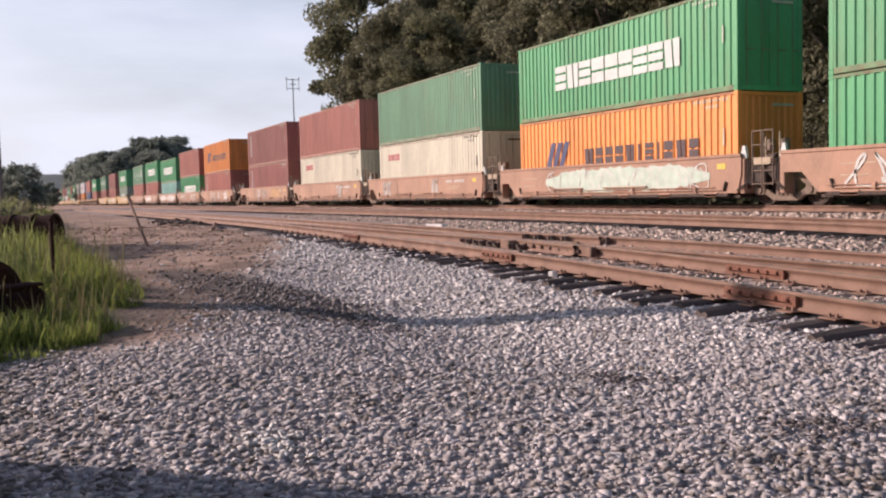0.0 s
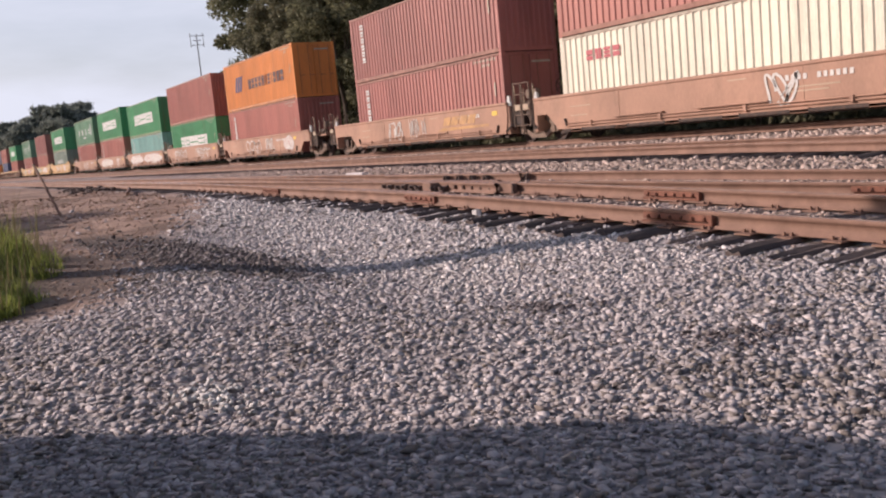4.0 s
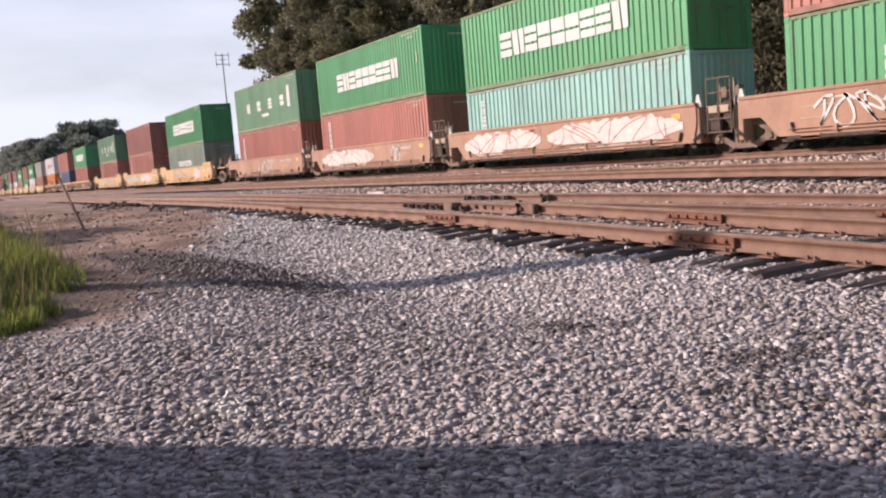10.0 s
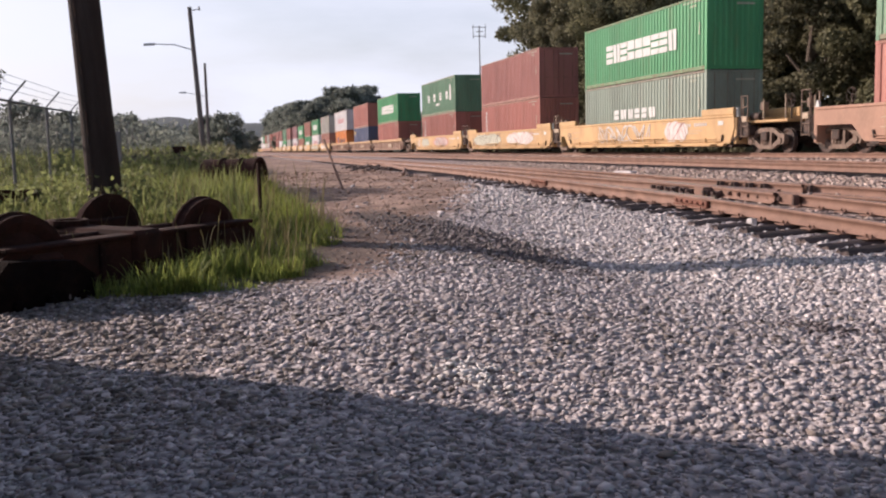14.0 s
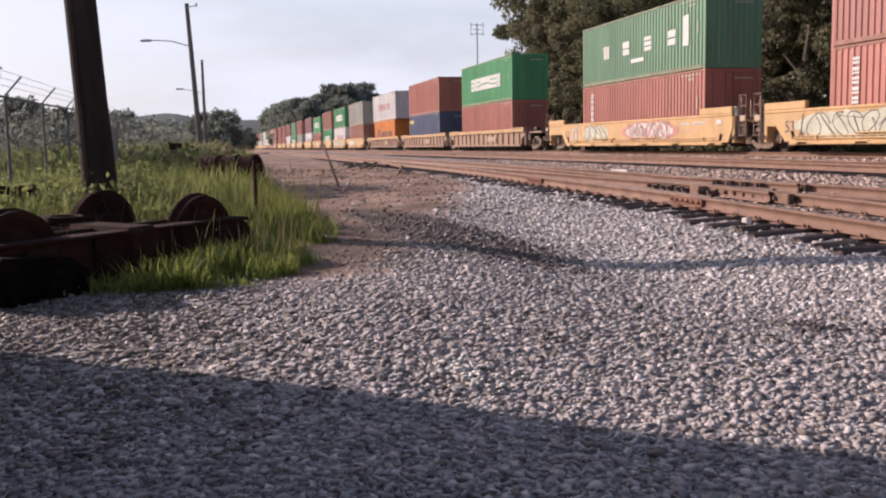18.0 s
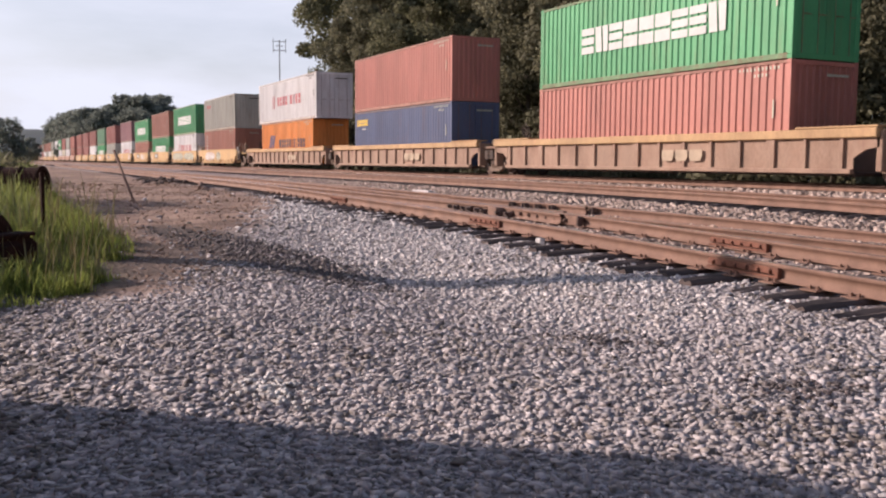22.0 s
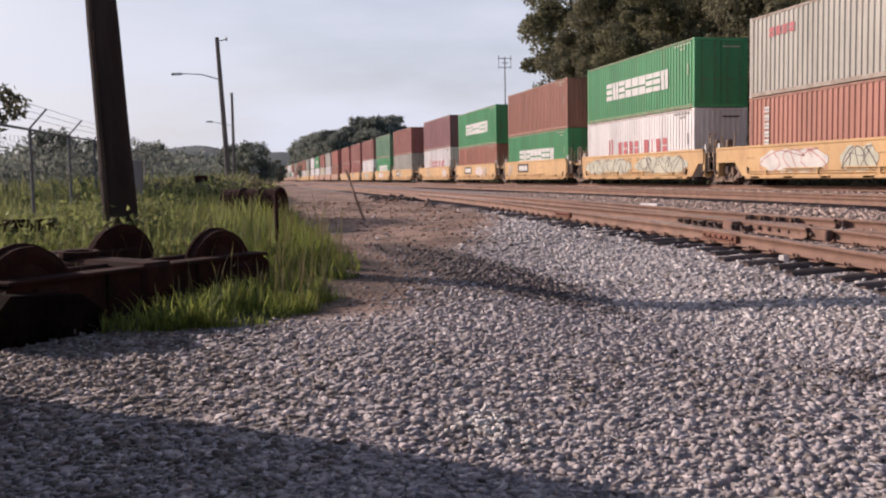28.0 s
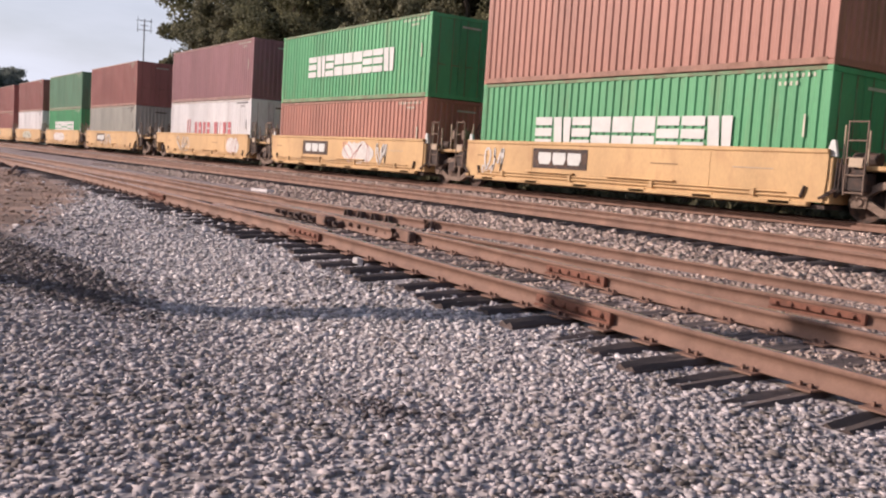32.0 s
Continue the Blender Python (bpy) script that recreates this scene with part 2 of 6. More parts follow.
M_FENCE = mat("weathered fence steel", (0.17, 0.175, 0.18), 0.6, 0.3, 0.2, 4, 60, 0.1)
M_BARK = mat("bark", (0.09, 0.07, 0.055), 0.95, 0, 0.3, 2, 20, 0.6, 0.03, (3, 3, 0.6))
M_WALL = mat("shed wall", (0.26, 0.24, 0.23), 0.85, 0, 0.2, 0.6, 12, 0.3, 0.01)


def leafy(name, color, var=0.3, through=0.35):
    m = mat(name, color, 0.65, 0, 0.2, 0.25, 3, 0.0, island=var, spec=0.2)
    nt = m.node_tree
    b = nt.nodes["Principled BSDF"]
    tr = nt.nodes.new("ShaderNodeBsdfTranslucent")
    src = b.inputs["Base Color"].links[0].from_socket
    nt.links.new(src, tr.inputs["Color"])
    mx = nt.nodes.new("ShaderNodeMixShader")
    mx.inputs[0].default_value = through
    nt.links.new(b.outputs[0], mx.inputs[1])
    nt.links.new(tr.outputs[0], mx.inputs[2])
    nt.links.new(mx.outputs[0], nt.nodes["Material Output"].inputs["Surface"])
    return m


M_LEAF = leafy("tree leaves", (0.175, 0.172, 0.098), 0.45, 0.45)
M_LEAF2 = leafy("dark tree leaves", (0.168, 0.162, 0.100), 0.45, 0.45)
# distant foliage: haze is put into the colour, paler and greyer than near leaves
M_LEAF_HAZE = leafy("haze-paled far leaves", (0.19, 0.212, 0.18), 0.25, 0.5)
M_GRASS = leafy("grass blades", (0.245, 0.285, 0.07), 0.5, 0.5)
M_WEED = leafy("tall weeds", (0.20, 0.225, 0.085), 0.45, 0.5)
M_STRAW = leafy("dry stalks", (0.22, 0.19, 0.09), 0.3, 0.3)


def ground_material():
    """Crushed stone, bare dirt and soil under grass, each where it lies, with ragged borders."""
    m = mat("crushed stone ground", (0.36, 0.33, 0.325), 0.95, 0, 0.22, 0.5, 22, 0.6, 0.02, second=(0.21, 0.17, 0.155), amount=0.5)
    nt = m.node_tree
    b = nt.nodes["Principled BSDF"]
    stone_col = b.inputs["Base Color"].links[0].from_socket
    co = nt.nodes.new("ShaderNodeTexCoord")
    vo = nt.nodes.new("ShaderNodeTexVoronoi")
    vo.inputs["Scale"].default_value = 17
    nt.links.new(co.outputs["Object"], vo.inputs["Vector"])
    sp = nt.nodes.new("ShaderNodeSeparateXYZ")
    nt.links.new(co.outputs["Object"], sp.inputs[0])
    cr = nt.nodes.new("ShaderNodeMapRange")
    cr.inputs["To Min"].default_value, cr.inputs["To Max"].default_value = 0.45, 1.5
    sepc = nt.nodes.new("ShaderNodeSeparateColor")
    nt.links.new(vo.outputs["Color"], sepc.inputs[0])
    nt.links.new(sepc.outputs[0], cr.inputs["Value"])
    sc = nt.nodes.new("ShaderNodeVectorMath")
    sc.operation = "SCALE"
    nt.links.new(stone_col, sc.inputs[0])
    nt.links.new(cr.outputs[0], sc.inputs["Scale"])

    def num(op, a, c, d=None):
        n = nt.nodes.new("ShaderNodeMath")
        n.operation = op
        for i, v in enumerate((a, c, d)):
            if v is None:
                continue
            if isinstance(v, (int, float)):
                n.inputs[i].default_value = v
            else:
                nt.links.new(v, n.inputs[i])
        return n.outputs[0]

    nz = nt.nodes.new("ShaderNodeTexNoise")
    nz.inputs["Scale"].default_value, nz.inputs["Detail"].default_value = 0.8, 8
    nt.links.new(co.outputs["Object"], nz.inputs["Vector"])
    wob = num("MULTIPLY_ADD", nz.outputs[0], 2.6, -1.3)
    X, Y = sp.outputs[0], sp.outputs[1]

    def step(v, lo, hi):
        n = nt.nodes.new("ShaderNodeMapRange")
        n.interpolation_type = "SMOOTHSTEP"
        n.inputs["From Min"].default_value, n.inputs["From Max"].default_value = lo, hi
        nt.links.new(v, n.inputs["Value"])
        return n.outputs[0]

    # dirt lane: beyond the near stone, between the grass and the yard track
    brim = num("MINIMUM", num("MULTIPLY_ADD", X, -0.37, -1.75), 5.9)
    lane = num("MULTIPLY", step(num("ADD", num("SUBTRACT", brim, Y), num("MULTIPLY", wob, 0.7)), -0.7, 0.6), step(num("ADD", num("MULTIPLY", X, -1), wob), 7.6, 9.0))
    # beyond the yard to the left all is soil
    soil = step(num("ADD", num("MULTIPLY", Y, -1), num("MULTIPLY_ADD", X, -0.035, wob)), -0.9, 0.2)
    soil = num("MULTIPLY", soil, step(num("MULTIPLY", X, -1), 7.9, 8.8))
    far = step(Y, 24, 27)

    def colour(c1, c2, scale):
        n = nt.nodes.new("ShaderNodeTexNoise")
        n.inputs["Scale"].default_value, n.inputs["Detail"].default_value, n.inputs["Roughness"].default_value = scale, 10, 0.7
        nt.links.new(co.outputs["Object"], n.inputs["Vector"])
        k = nt.nodes.new("ShaderNodeMix")
        k.data_type = "RGBA"
        k.inputs[6].default_value, k.inputs[7].default_value = (*c1, 1), (*c2, 1)
        nt.links.new(step(n.outputs[0], 0.38, 0.62), k.inputs[0])
        return k.outputs[2]

    def over(base, top, f):
        k = nt.nodes.new("ShaderNodeMix")
        k.data_type = "RGBA"
        nt.links.new(f, k.inputs[0])
        nt.links.new(base, k.inputs[6])
        nt.links.new(top, k.inputs[7])
        return k.outputs[2]

    # rust and brake dust lie along the tracks
    dust = num("MULTIPLY", step(num("ADD", Y, num("MULTIPLY", wob, 0.5)), 5.6, 8.0), 0.55)
    c = over(sc.outputs[0], colour((0.20, 0.125, 0.10), (0.27, 0.19, 0.165), 1.2), dust)
    c = over(c, colour((0.165, 0.107, 0.080), (0.37, 0.25, 0.19), 0.75), lane)
    c = over(c, colour((0.10, 0.085, 0.05), (0.06, 0.075, 0.03), 1.5), soil)
    c = over(c, colour((0.05, 0.06, 0.03), (0.08, 0.07, 0.045), 0.3), far)
    # a dark patch where the lane meets the stone
    ex, ey = num("ADD", X, 11.9), num("ADD", Y, -2.8)
    du = num("MULTIPLY", num("MULTIPLY_ADD", ey, 0.17, ex), 0.29)
    dv = num("MULTIPLY", num("MULTIPLY_ADD", ex, -0.17, ey), 1.4)
    dark_patch = step(num("ADD", num("ADD", num("MULTIPLY", du, du), num("MULTIPLY", dv, dv)), num("MULTIPLY", wob, 0.5)), 1.3, 0.5)
    c = over(c, colour((0.055, 0.042, 0.037), (0.10, 0.075, 0.064), 2.5), num("MULTIPLY", dark_patch, 0.95))
    # and darker soil beside the grass
    ex, ey = num("ADD", X, 10.9), num("ADD", Y, -1.75)
    du = num("MULTIPLY", num("MULTIPLY_ADD", ey, 0.17, ex), 0.36)
    dv = num("MULTIPLY", num("MULTIPLY_ADD", ex, -0.17, ey), 1.1)
    dark_verge = step(num("ADD", num("ADD", num("MULTIPLY", du, du), num("MULTIPLY", dv, dv)), num("MULTIPLY", wob, 0.45)), 1.3, 0.45)
    c = over(c, colour((0.075, 0.054, 0.044), (0.16, 0.113, 0.088), 2.0), num("MULTIPLY", dark_verge, 0.85))
    nt.links.new(c, b.inputs["Base Color"])
    bp = nt.nodes.new("ShaderNodeBump")
    bp.inputs["Strength"].default_value, bp.inputs["Distance"].default_value = 0.8, 0.03
    nt.links.new(vo.outputs["Distance"], bp.inputs["Height"])
    nt.links.new(bp.outputs[0], b.inputs["Normal"])
    return m


M_GROUND = ground_material()

# ---- mesh helpers ----


def mesh_of(bm, name, material):
    me = bpy.data.meshes.new(name)
    bm.normal_update()
    bm.to_mesh(me)
    bm.free()
    me.materials.append(material)
    return me


def part(name, bm, material, parent=None, label="", at=None):
    """Links a bmesh (or a mesh) as one object under a thing or a part."""
    me = bm if isinstance(bm, bpy.types.Mesh) else mesh_of(bm, name, material)
    ob = new(name, me)
    if parent is not None:
        ob.parent = parent
    if at is not None:
        ob.matrix_basis = at
    if label:
        ob["label"] = label
    return ob


def box(bm, x0, x1, y0, y1, z0, z1, bevel=0.0):
    vs = [bm.verts.new((x, y, z)) for x in (x0, x1) for y in (y0, y1) for z in (z0, z1)]
    fs = [bm.faces.new([vs[i] for i in f]) for f in ((0, 1, 3, 2), (4, 6, 7, 5), (0, 4, 5, 1), (2, 3, 7, 6), (0, 2, 6, 4), (1, 5, 7, 3))]
    if bevel:
        bmesh.ops.bevel(bm, geom=list({e for f in fs for e in f.edges}), offset=bevel, segments=1, affect="EDGES")
    return bm


def rod(bm, a, b, r, n=8, r2=None):
    """A round bar from a to b, tapered to r2."""
    a, b = Vector(a), Vector(b)
    turn = (b - a).to_track_quat("Z", "Y").to_matrix()
    r2 = r if r2 is None else r2
    rings = []
    for p, q in ((a, r), (b, r2)):
        rings.append([bm.verts.new(p + turn @ Vector((q * math.cos(2 * math.pi * i / n), q * math.sin(2 * math.pi * i / n), 0))) for i in range(n)])
    for i in range(n):
        bm.faces.new((rings[0][i], rings[0][(i + 1) % n], rings[1][(i + 1) % n], rings[1][i]))
    bm.faces.new(rings[0][::-1])
    bm.faces.new(rings[1])
    return bm


def lathe(bm, profile, n=24, axis="y", at=(0, 0, 0)):
    """Turns (radius, offset) pairs about an axis."""
    rings = []
    for r, o in profile:
        ring = []
        for i in range(n):
            c, s = r * math.cos(2 * math.pi * i / n), r * math.sin(2 * math.pi * i / n)
            p = (c, o, s) if axis == "y" else (c, s, o)
            ring.append(bm.verts.new(Vector(p) + Vector(at)))
        rings.append(ring)
    for k in range(len(rings) - 1):
        for i in range(n):
            bm.faces.new((rings[k][i], rings[k][(i + 1) % n], rings[k + 1][(i + 1) % n], rings[k + 1][i]))
    bm.faces.new(rings[0][::-1])
    bm.faces.new(rings[-1])
    bmesh.ops.recalc_face_normals(bm, faces=bm.faces)
    return bm


def prism(bm, outline, y0, y1):
    """An outline in x and z, pushed out from y0 to y1."""
    a = [bm.verts.new((x, y0, z)) for x, z in outline]
    b = [bm.verts.new((x, y1, z)) for x, z in outline]
    n = len(outline)
    bm.faces.new(a)
    bm.faces.new(b[::-1])
    for i in range(n):
        bm.faces.new((a[i], b[i], b[(i + 1) % n], a[(i + 1) % n]))
    bmesh.ops.recalc_face_normals(bm, faces=bm.faces)
    return bm


def soup(name, verts, faces, material, smooth=False):
    """A large mesh from arrays; all faces have the same number of corners."""
    verts, faces = np.asarray(verts, np.float32), np.asarray(faces, np.int32)
    me = bpy.data.meshes.new(name)
    me.vertices.add(len(verts))
    me.vertices.foreach_set("co", verts.ravel())
    k = faces.shape[1]
    me.loops.add(faces.size)
    me.loops.foreach_set("vertex_index", faces.ravel())
    me.polygons.add(len(faces))
    me.polygons.foreach_set("loop_start", np.arange(len(faces), dtype=np.int32) * k)
    me.polygons.foreach_set("loop_total", np.full(len(faces), k, np.int32))
    me.update(calc_edges=True)
    me.validate()
    if smooth:
        me.polygons.foreach_set("use_smooth", np.ones(len(faces), bool))
    me.materials.append(material)
    return me


def empty(name, m=None):
    ob = new(name)
    ob.empty_display_size = 0.2
    if m is not None:
        ob.matrix_basis = m
    return ob


# ---- the lie of the land ----
RAIL_H = 0.16
TRAIN_Y, TRAIN_Z = 19.76, 0.10
MID_Y = 13.95
YARD_Y = 7.23
GAUGE = 1.505  # between the middles of the rail heads


def grade(x, y):
    """Height of the top of the yard rails: the yard falls off towards the camera and rises to the main line."""
    p = -0.38 + 0.02 * (y - 5) - 0.02 * (x + 5)
    q = 0.02 - p
    u = np.clip((np.asarray(y, float) - 3.5) / 2.5, 0, 1)
    lift = 0.03 * np.exp(-(((x + 11.5) / 4.0) ** 2)) * u * u * (3 - 2 * u)
    return 0.02 - (q + np.sqrt(q * q + 0.0144)) / 2 + lift


def smooth(v, lo, hi):
    u = np.clip((v - lo) / (hi - lo), 0, 1)
    return u * u * (3 - 2 * u)


def land(x, y):
    """Height of the ground."""
    x, y = np.asarray(x, float), np.asarray(y, float)
    z = grade(x, y) - RAIL_H - 0.035
    z = z + 0.10 * smooth(y, 16.6, 17.6) * (1 - smooth(y, 21.9, 23.4))
    # a shallow hollow between the dirt lane and the yard track
    z = z - HOLLOW * np.exp(-(((x + 8.9) / 3.4) ** 2 + ((y - 4.05) / 1.25) ** 2))
    z = z + 0.03 * np.sin(x * 0.9 + 1.3 * np.sin(y * 0.7)) * np.sin(y * 1.1 + 0.4) * (1 - smooth(y, 5.2, 6.0))
    z = z - 0.5 * smooth(y, 23.5, 27) + 1.6 * smooth(y, 27, 60)
    z = np.where(z < -2.2, -2.2, z)
    return z


HOLLOW = 0.21

# ---- ground ----


def build_ground():
    def axis(near_lo, near_hi, step, far_lo, far_hi):
        a = list(np.arange(near_lo, near_hi, step))
        lo, hi, d = near_lo, near_hi, step
        while lo > far_lo:
            d *= 1.35
            lo -= d
            a.insert(0, lo)
        d = step
        while hi < far_hi:
            a.append(hi)
            d *= 1.35
            hi += d
        a.append(hi)
        return np.array(a)

    xs, ys = axis(-22, 4, 0.2, -2600, 1500), axis(-4, 24, 0.2, -1500, 2000)
    gx, gy = np.meshgrid(xs, ys, indexing="ij")
    gz = land(gx, gy)
    v = np.stack([gx, gy, gz], -1).reshape(-1, 3)
    i, j = np.meshgrid(np.arange(len(xs) - 1), np.arange(len(ys) - 1), indexing="ij")
    a = (i * len(ys) + j).ravel()
    f = np.stack([a, a + len(ys), a + len(ys) + 1, a + 1], -1)
    ob = new("ground", soup("ground", v, f, M_GROUND, True))
    tagged(ob, "crushed grey stone yard with a bare dirt lane", "ground", kind="structure")


build_ground()

# ---- tracks ----


def spread(x):
    """How far the turnout's second track has swung away from the yard track."""
    x = np.asarray(x, float)
    u = np.clip(x + 35, 0, 21)
    return 0.00322 * u * u + 0.148 * np.clip(x + 14, 0, None)


def rail_mesh(name, xs, yf, zf):
    """A flat-bottomed rail along x; its worn head is a second surface."""
    h = RAIL_H
    half = [(-0.066, -h), (-0.066, -h + 0.012), (-0.012, -h + 0.03), (-0.009, -0.048), (-0.035, -0.038), (-0.035, -0.008), (-0.027, 0.0)]
    ring = half + [(-a, b) for a, b in half[::-1]]
    n = len(ring)
    xs = np.asarray(xs)
    y, z = yf(xs), zf(xs)
    v = np.stack([np.stack([xs, y + a, z + b], -1) for a, b in ring], 1).reshape(-1, 3)
    k = np.arange(len(xs) - 1)[:, None] * n
    i = np.arange(n)[None]
    f = np.stack([k + i, k + (i + 1) % n, k + n + (i + 1) % n, k + n + i], -1).reshape(-1, 4)
    me = soup(name, v, f, M_RAIL)
    me.materials.append(M_HEAD)
    idx = np.tile((np.arange(n) == 6).astype(np.int32), len(xs) - 1)
    me.polygons.foreach_set("material_index", idx)
    return me


def flat(c):
    return lambda x: np.full(len(x), float(c))


def track_thing(name, label):
    return tagged(empty(name), label, "railway track", kind="structure")


def tie_mesh(lo, hi, seed):
    """A weathered timber with rounded, split ends and a cracked, sagging top."""
    rnd = random.Random(seed)
    n = 9
    bm = bmesh.new()
    rings = []
    for k in range(n):
        u = k / (n - 1)
        y = lo + (hi - lo) * u + (rnd.uniform(-0.05, 0.05) if 0 < k < n - 1 else 0)
        end = k in (0, n - 1)
        w = (0.094 if end else 0.108) + rnd.uniform(-0.010, 0.008)
        top = (-0.018 if end else 0.0) - rnd.uniform(0, 0.010)
        split = 0.03 if k in (0, 1, n - 2, n - 1) else 0.008
        prof = [(-w, -0.17), (-w, top - 0.03), (-w + 0.03, top), (-0.012 + rnd.uniform(-0.02, 0.02), top - split), (w - 0.03, top - rnd.uniform(0, 0.008)), (w, top - 0.03), (w, -0.17)]
        rings.append([bm.verts.new((x, y, z)) for x, z in prof])
    m = len(rings[0])
    for a, b in zip(rings, rings[1:]):
        for i in range(m):
            bm.faces.new((a[i], a[(i + 1) % m], b[(i + 1) % m], b[i]))
    bm.faces.new(rings[0])
    bm.faces.new(rings[-1][::-1])
    bmesh.ops.recalc_face_normals(bm, faces=bm.faces)
    return mesh_of(bm, "tie", M_TIE)


TIES = [tie_mesh(-1.33 - 0.07 * (k % 3), 1.33, k) for k in range(5)]
TIES_LONG = [tie_mesh(-1.33 - 0.07 * (k % 3), 2.3, 10 + k) for k in range(5)]
PLATE = mesh_of(box(bmesh.new(), -0.09, 0.09, -0.16, 0.16, 0.0, 0.014), "tie_plate", M_RAIL)


def spike_mesh():
    bm = bmesh.new()
    for s in (-1, 1):
        box(bm, -0.05, -0.03, s * 0.085 - 0.012, s * 0.085 + 0.012, 0.014, 0.045)
        box(bm, 0.03, 0.05, s * 0.085 - 0.012, s * 0.085 + 0.012, 0.014, 0.045)
    return mesh_of(bm, "spikes", M_RAIL)


SPIKES = spike_mesh()


def joint_mesh():
    bm = bmesh.new()
    for s in (-1, 1):
        box(bm, -0.46, 0.46, s * 0.013, s * 0.04, -0.105, -0.04, 0.006)
        box(bm, -0.46, 0.46, s * 0.013, s * 0.058, -0.142, -0.118, 0.004)
        for k in range(6):
            x = -0.38 + k * 0.152
            lathe(bm, [(0.021, s * 0.038), (0.021, s * 0.056), (0.011, s * 0.058), (0.011, s * 0.068)], 6, "y", (x, 0, -0.076))
        box(bm, 0.455, 0.50, s * 0.012, s * 0.062, -0.145, -0.036, 0.006)
    return mesh_of(bm, "joint_bar", M_JOINT)


JOINT = joint_mesh()


def yard_z(x, y=YARD_Y):
    return grade(np.asarray(x, float), y)


def slope_pose(x, y, z, dz=0.0):
    return pose(x, y, z + dz, 0, math.degrees(math.atan(0.02 if x > -22 else 0.0)), 0)


TIE_SPOTS = []


def build_tracks():
    near = np.concatenate([np.arange(-420, -40, 10.0), np.arange(-40, 30, 0.5)])
    rnd = random.Random(4)
    # yard track
    yard = track_thing("yard_track", "rusty yard track on dark timber ties in ballast")
    zf = lambda x: yard_z(x)
    for s in (-1, 1):
        part("rail", rail_mesh("rail", near, flat(YARD_Y + s * GAUGE / 2), zf), None, yard)
    # second track, which swings away at the turnout
    swing = track_thing("turnout_track", "rusty diverging track of a turnout with a frog")
    xs = np.arange(-34.5, 30, 0.5)
    part("rail", rail_mesh("rail", xs, lambda x: YARD_Y + GAUGE / 2 + spread(x), zf), None, swing)
    xa = np.arange(-34.5, -15.2, 0.4)
    part("rail", rail_mesh("rail", xa, lambda x: YARD_Y - GAUGE / 2 + spread(x) + 0.07, zf), None, swing)
    xb = np.arange(-11.7, 30, 0.4)
    part("rail", rail_mesh("rail", xb, lambda x: YARD_Y - GAUGE / 2 + spread(x), zf), None, swing)
    # guard rails and wing rails by the frog
    for name, x0, x1, f in (("guard_rail", -15.8, -11.3, lambda x: YARD_Y - GAUGE / 2 + 0.13 + 0.006 * np.abs(x + 13.5) ** 2),
                            ("guard_rail", -17.7, -13.4, lambda x: YARD_Y + GAUGE / 2 + spread(x) - 0.13 - 0.012 * np.abs(x + 15.5) ** 2),
                            ("wing_rail", -15.6, -11.8, lambda x: YARD_Y + GAUGE / 2 - 0.11 - 0.045 * np.abs(x + 13.6)),
                            ("wing_rail", -15.6, -12.3, lambda x: YARD_Y - GAUGE / 2 + spread(x) + 0.12 + 0.03 * np.abs(x + 13.6))):
        part(name, rail_mesh(name, np.arange(x0, x1, 0.3), f, zf), None, swing)
    base = slope_pose(-12.8, YARD_Y + GAUGE / 2 - 0.02, float(yard_z(-12.8)))
    frog = part("frog", prism(bmesh.new(), [(-1.15, -0.15), (1.15, -0.15), (1.15, -0.006), (-1.15, -0.006)], -0.12, 0.14), M_RAIL, swing, "cast frog with bolted fillers", base)
    part("end_block", box(bmesh.new(), 1.14, 1.20, -0.13, -0.02, -0.16, -0.016, 0.012), M_TAR, frog, "dark end block")
    part("toe_block", box(bmesh.new(), -1.32, -1.02, -0.30, -0.10, -0.17, -0.02, 0.015), M_RAIL, frog)
    for k in range(7):
        part("frog_bolt", lathe(bmesh.new(), [(0.036, 0.0), (0.036, -0.03), (0.02, -0.05)], 6), M_TAR, frog, "", pose(-0.75 + k * 0.27, -0.12, -0.085))
    for k in range(9):
        # spacer blocks and bolt ends between the point rail and the wing rail
        x = -15.75 + k * 0.27
        bm = box(bmesh.new(), -0.09, 0.09, -0.06, 0.06, -0.16, -0.045 - 0.012 * (k % 3), 0.015)
        lathe(bm, [(0.03, -0.11), (0.03, -0.06)], 6, "y", (0.03, 0, -0.09))
        part("spacer_block", bm, M_TAR, swing, "", slope_pose(x, YARD_Y + GAUGE / 2 - 0.20 - 0.02 * (k % 2), float(yard_z(x))))
    for k in range(4):
        x = -15.55 + k * 0.40
        y = YARD_Y + GAUGE / 2 + float(spread(x)) - 0.13 - 0.012 * (x + 15.5) ** 2
        bm = bmesh.new()
        for o in (-0.075, 0.075):
            prism(bm, [(o - 0.012, -0.15), (o + 0.012, -0.15), (o + 0.012 - 0.5 * o, -0.02), (o - 0.012 - 0.5 * o, -0.02)], -0.13, -0.03)
        box(bm, -0.11, 0.11, -0.2, -0.03, -0.165, -0.14)
        prism(bm, [(-0.06, -0.14), (0.06, -0.14), (0.0, -0.03)], -0.05, -0.035)
        part("rail_brace", bm, M_TAR, swing, "cast brace against the guard rail", slope_pose(x, y, float(yard_z(x))))
    x = -13.45
    part("end_block", box(bmesh.new(), -0.05, 0.05, -0.05, 0.03, -0.16, -0.012, 0.012), M_TAR, swing, "dark end block", slope_pose(x, YARD_Y + GAUGE / 2 + float(spread(x)) - 0.08, float(yard_z(x))))
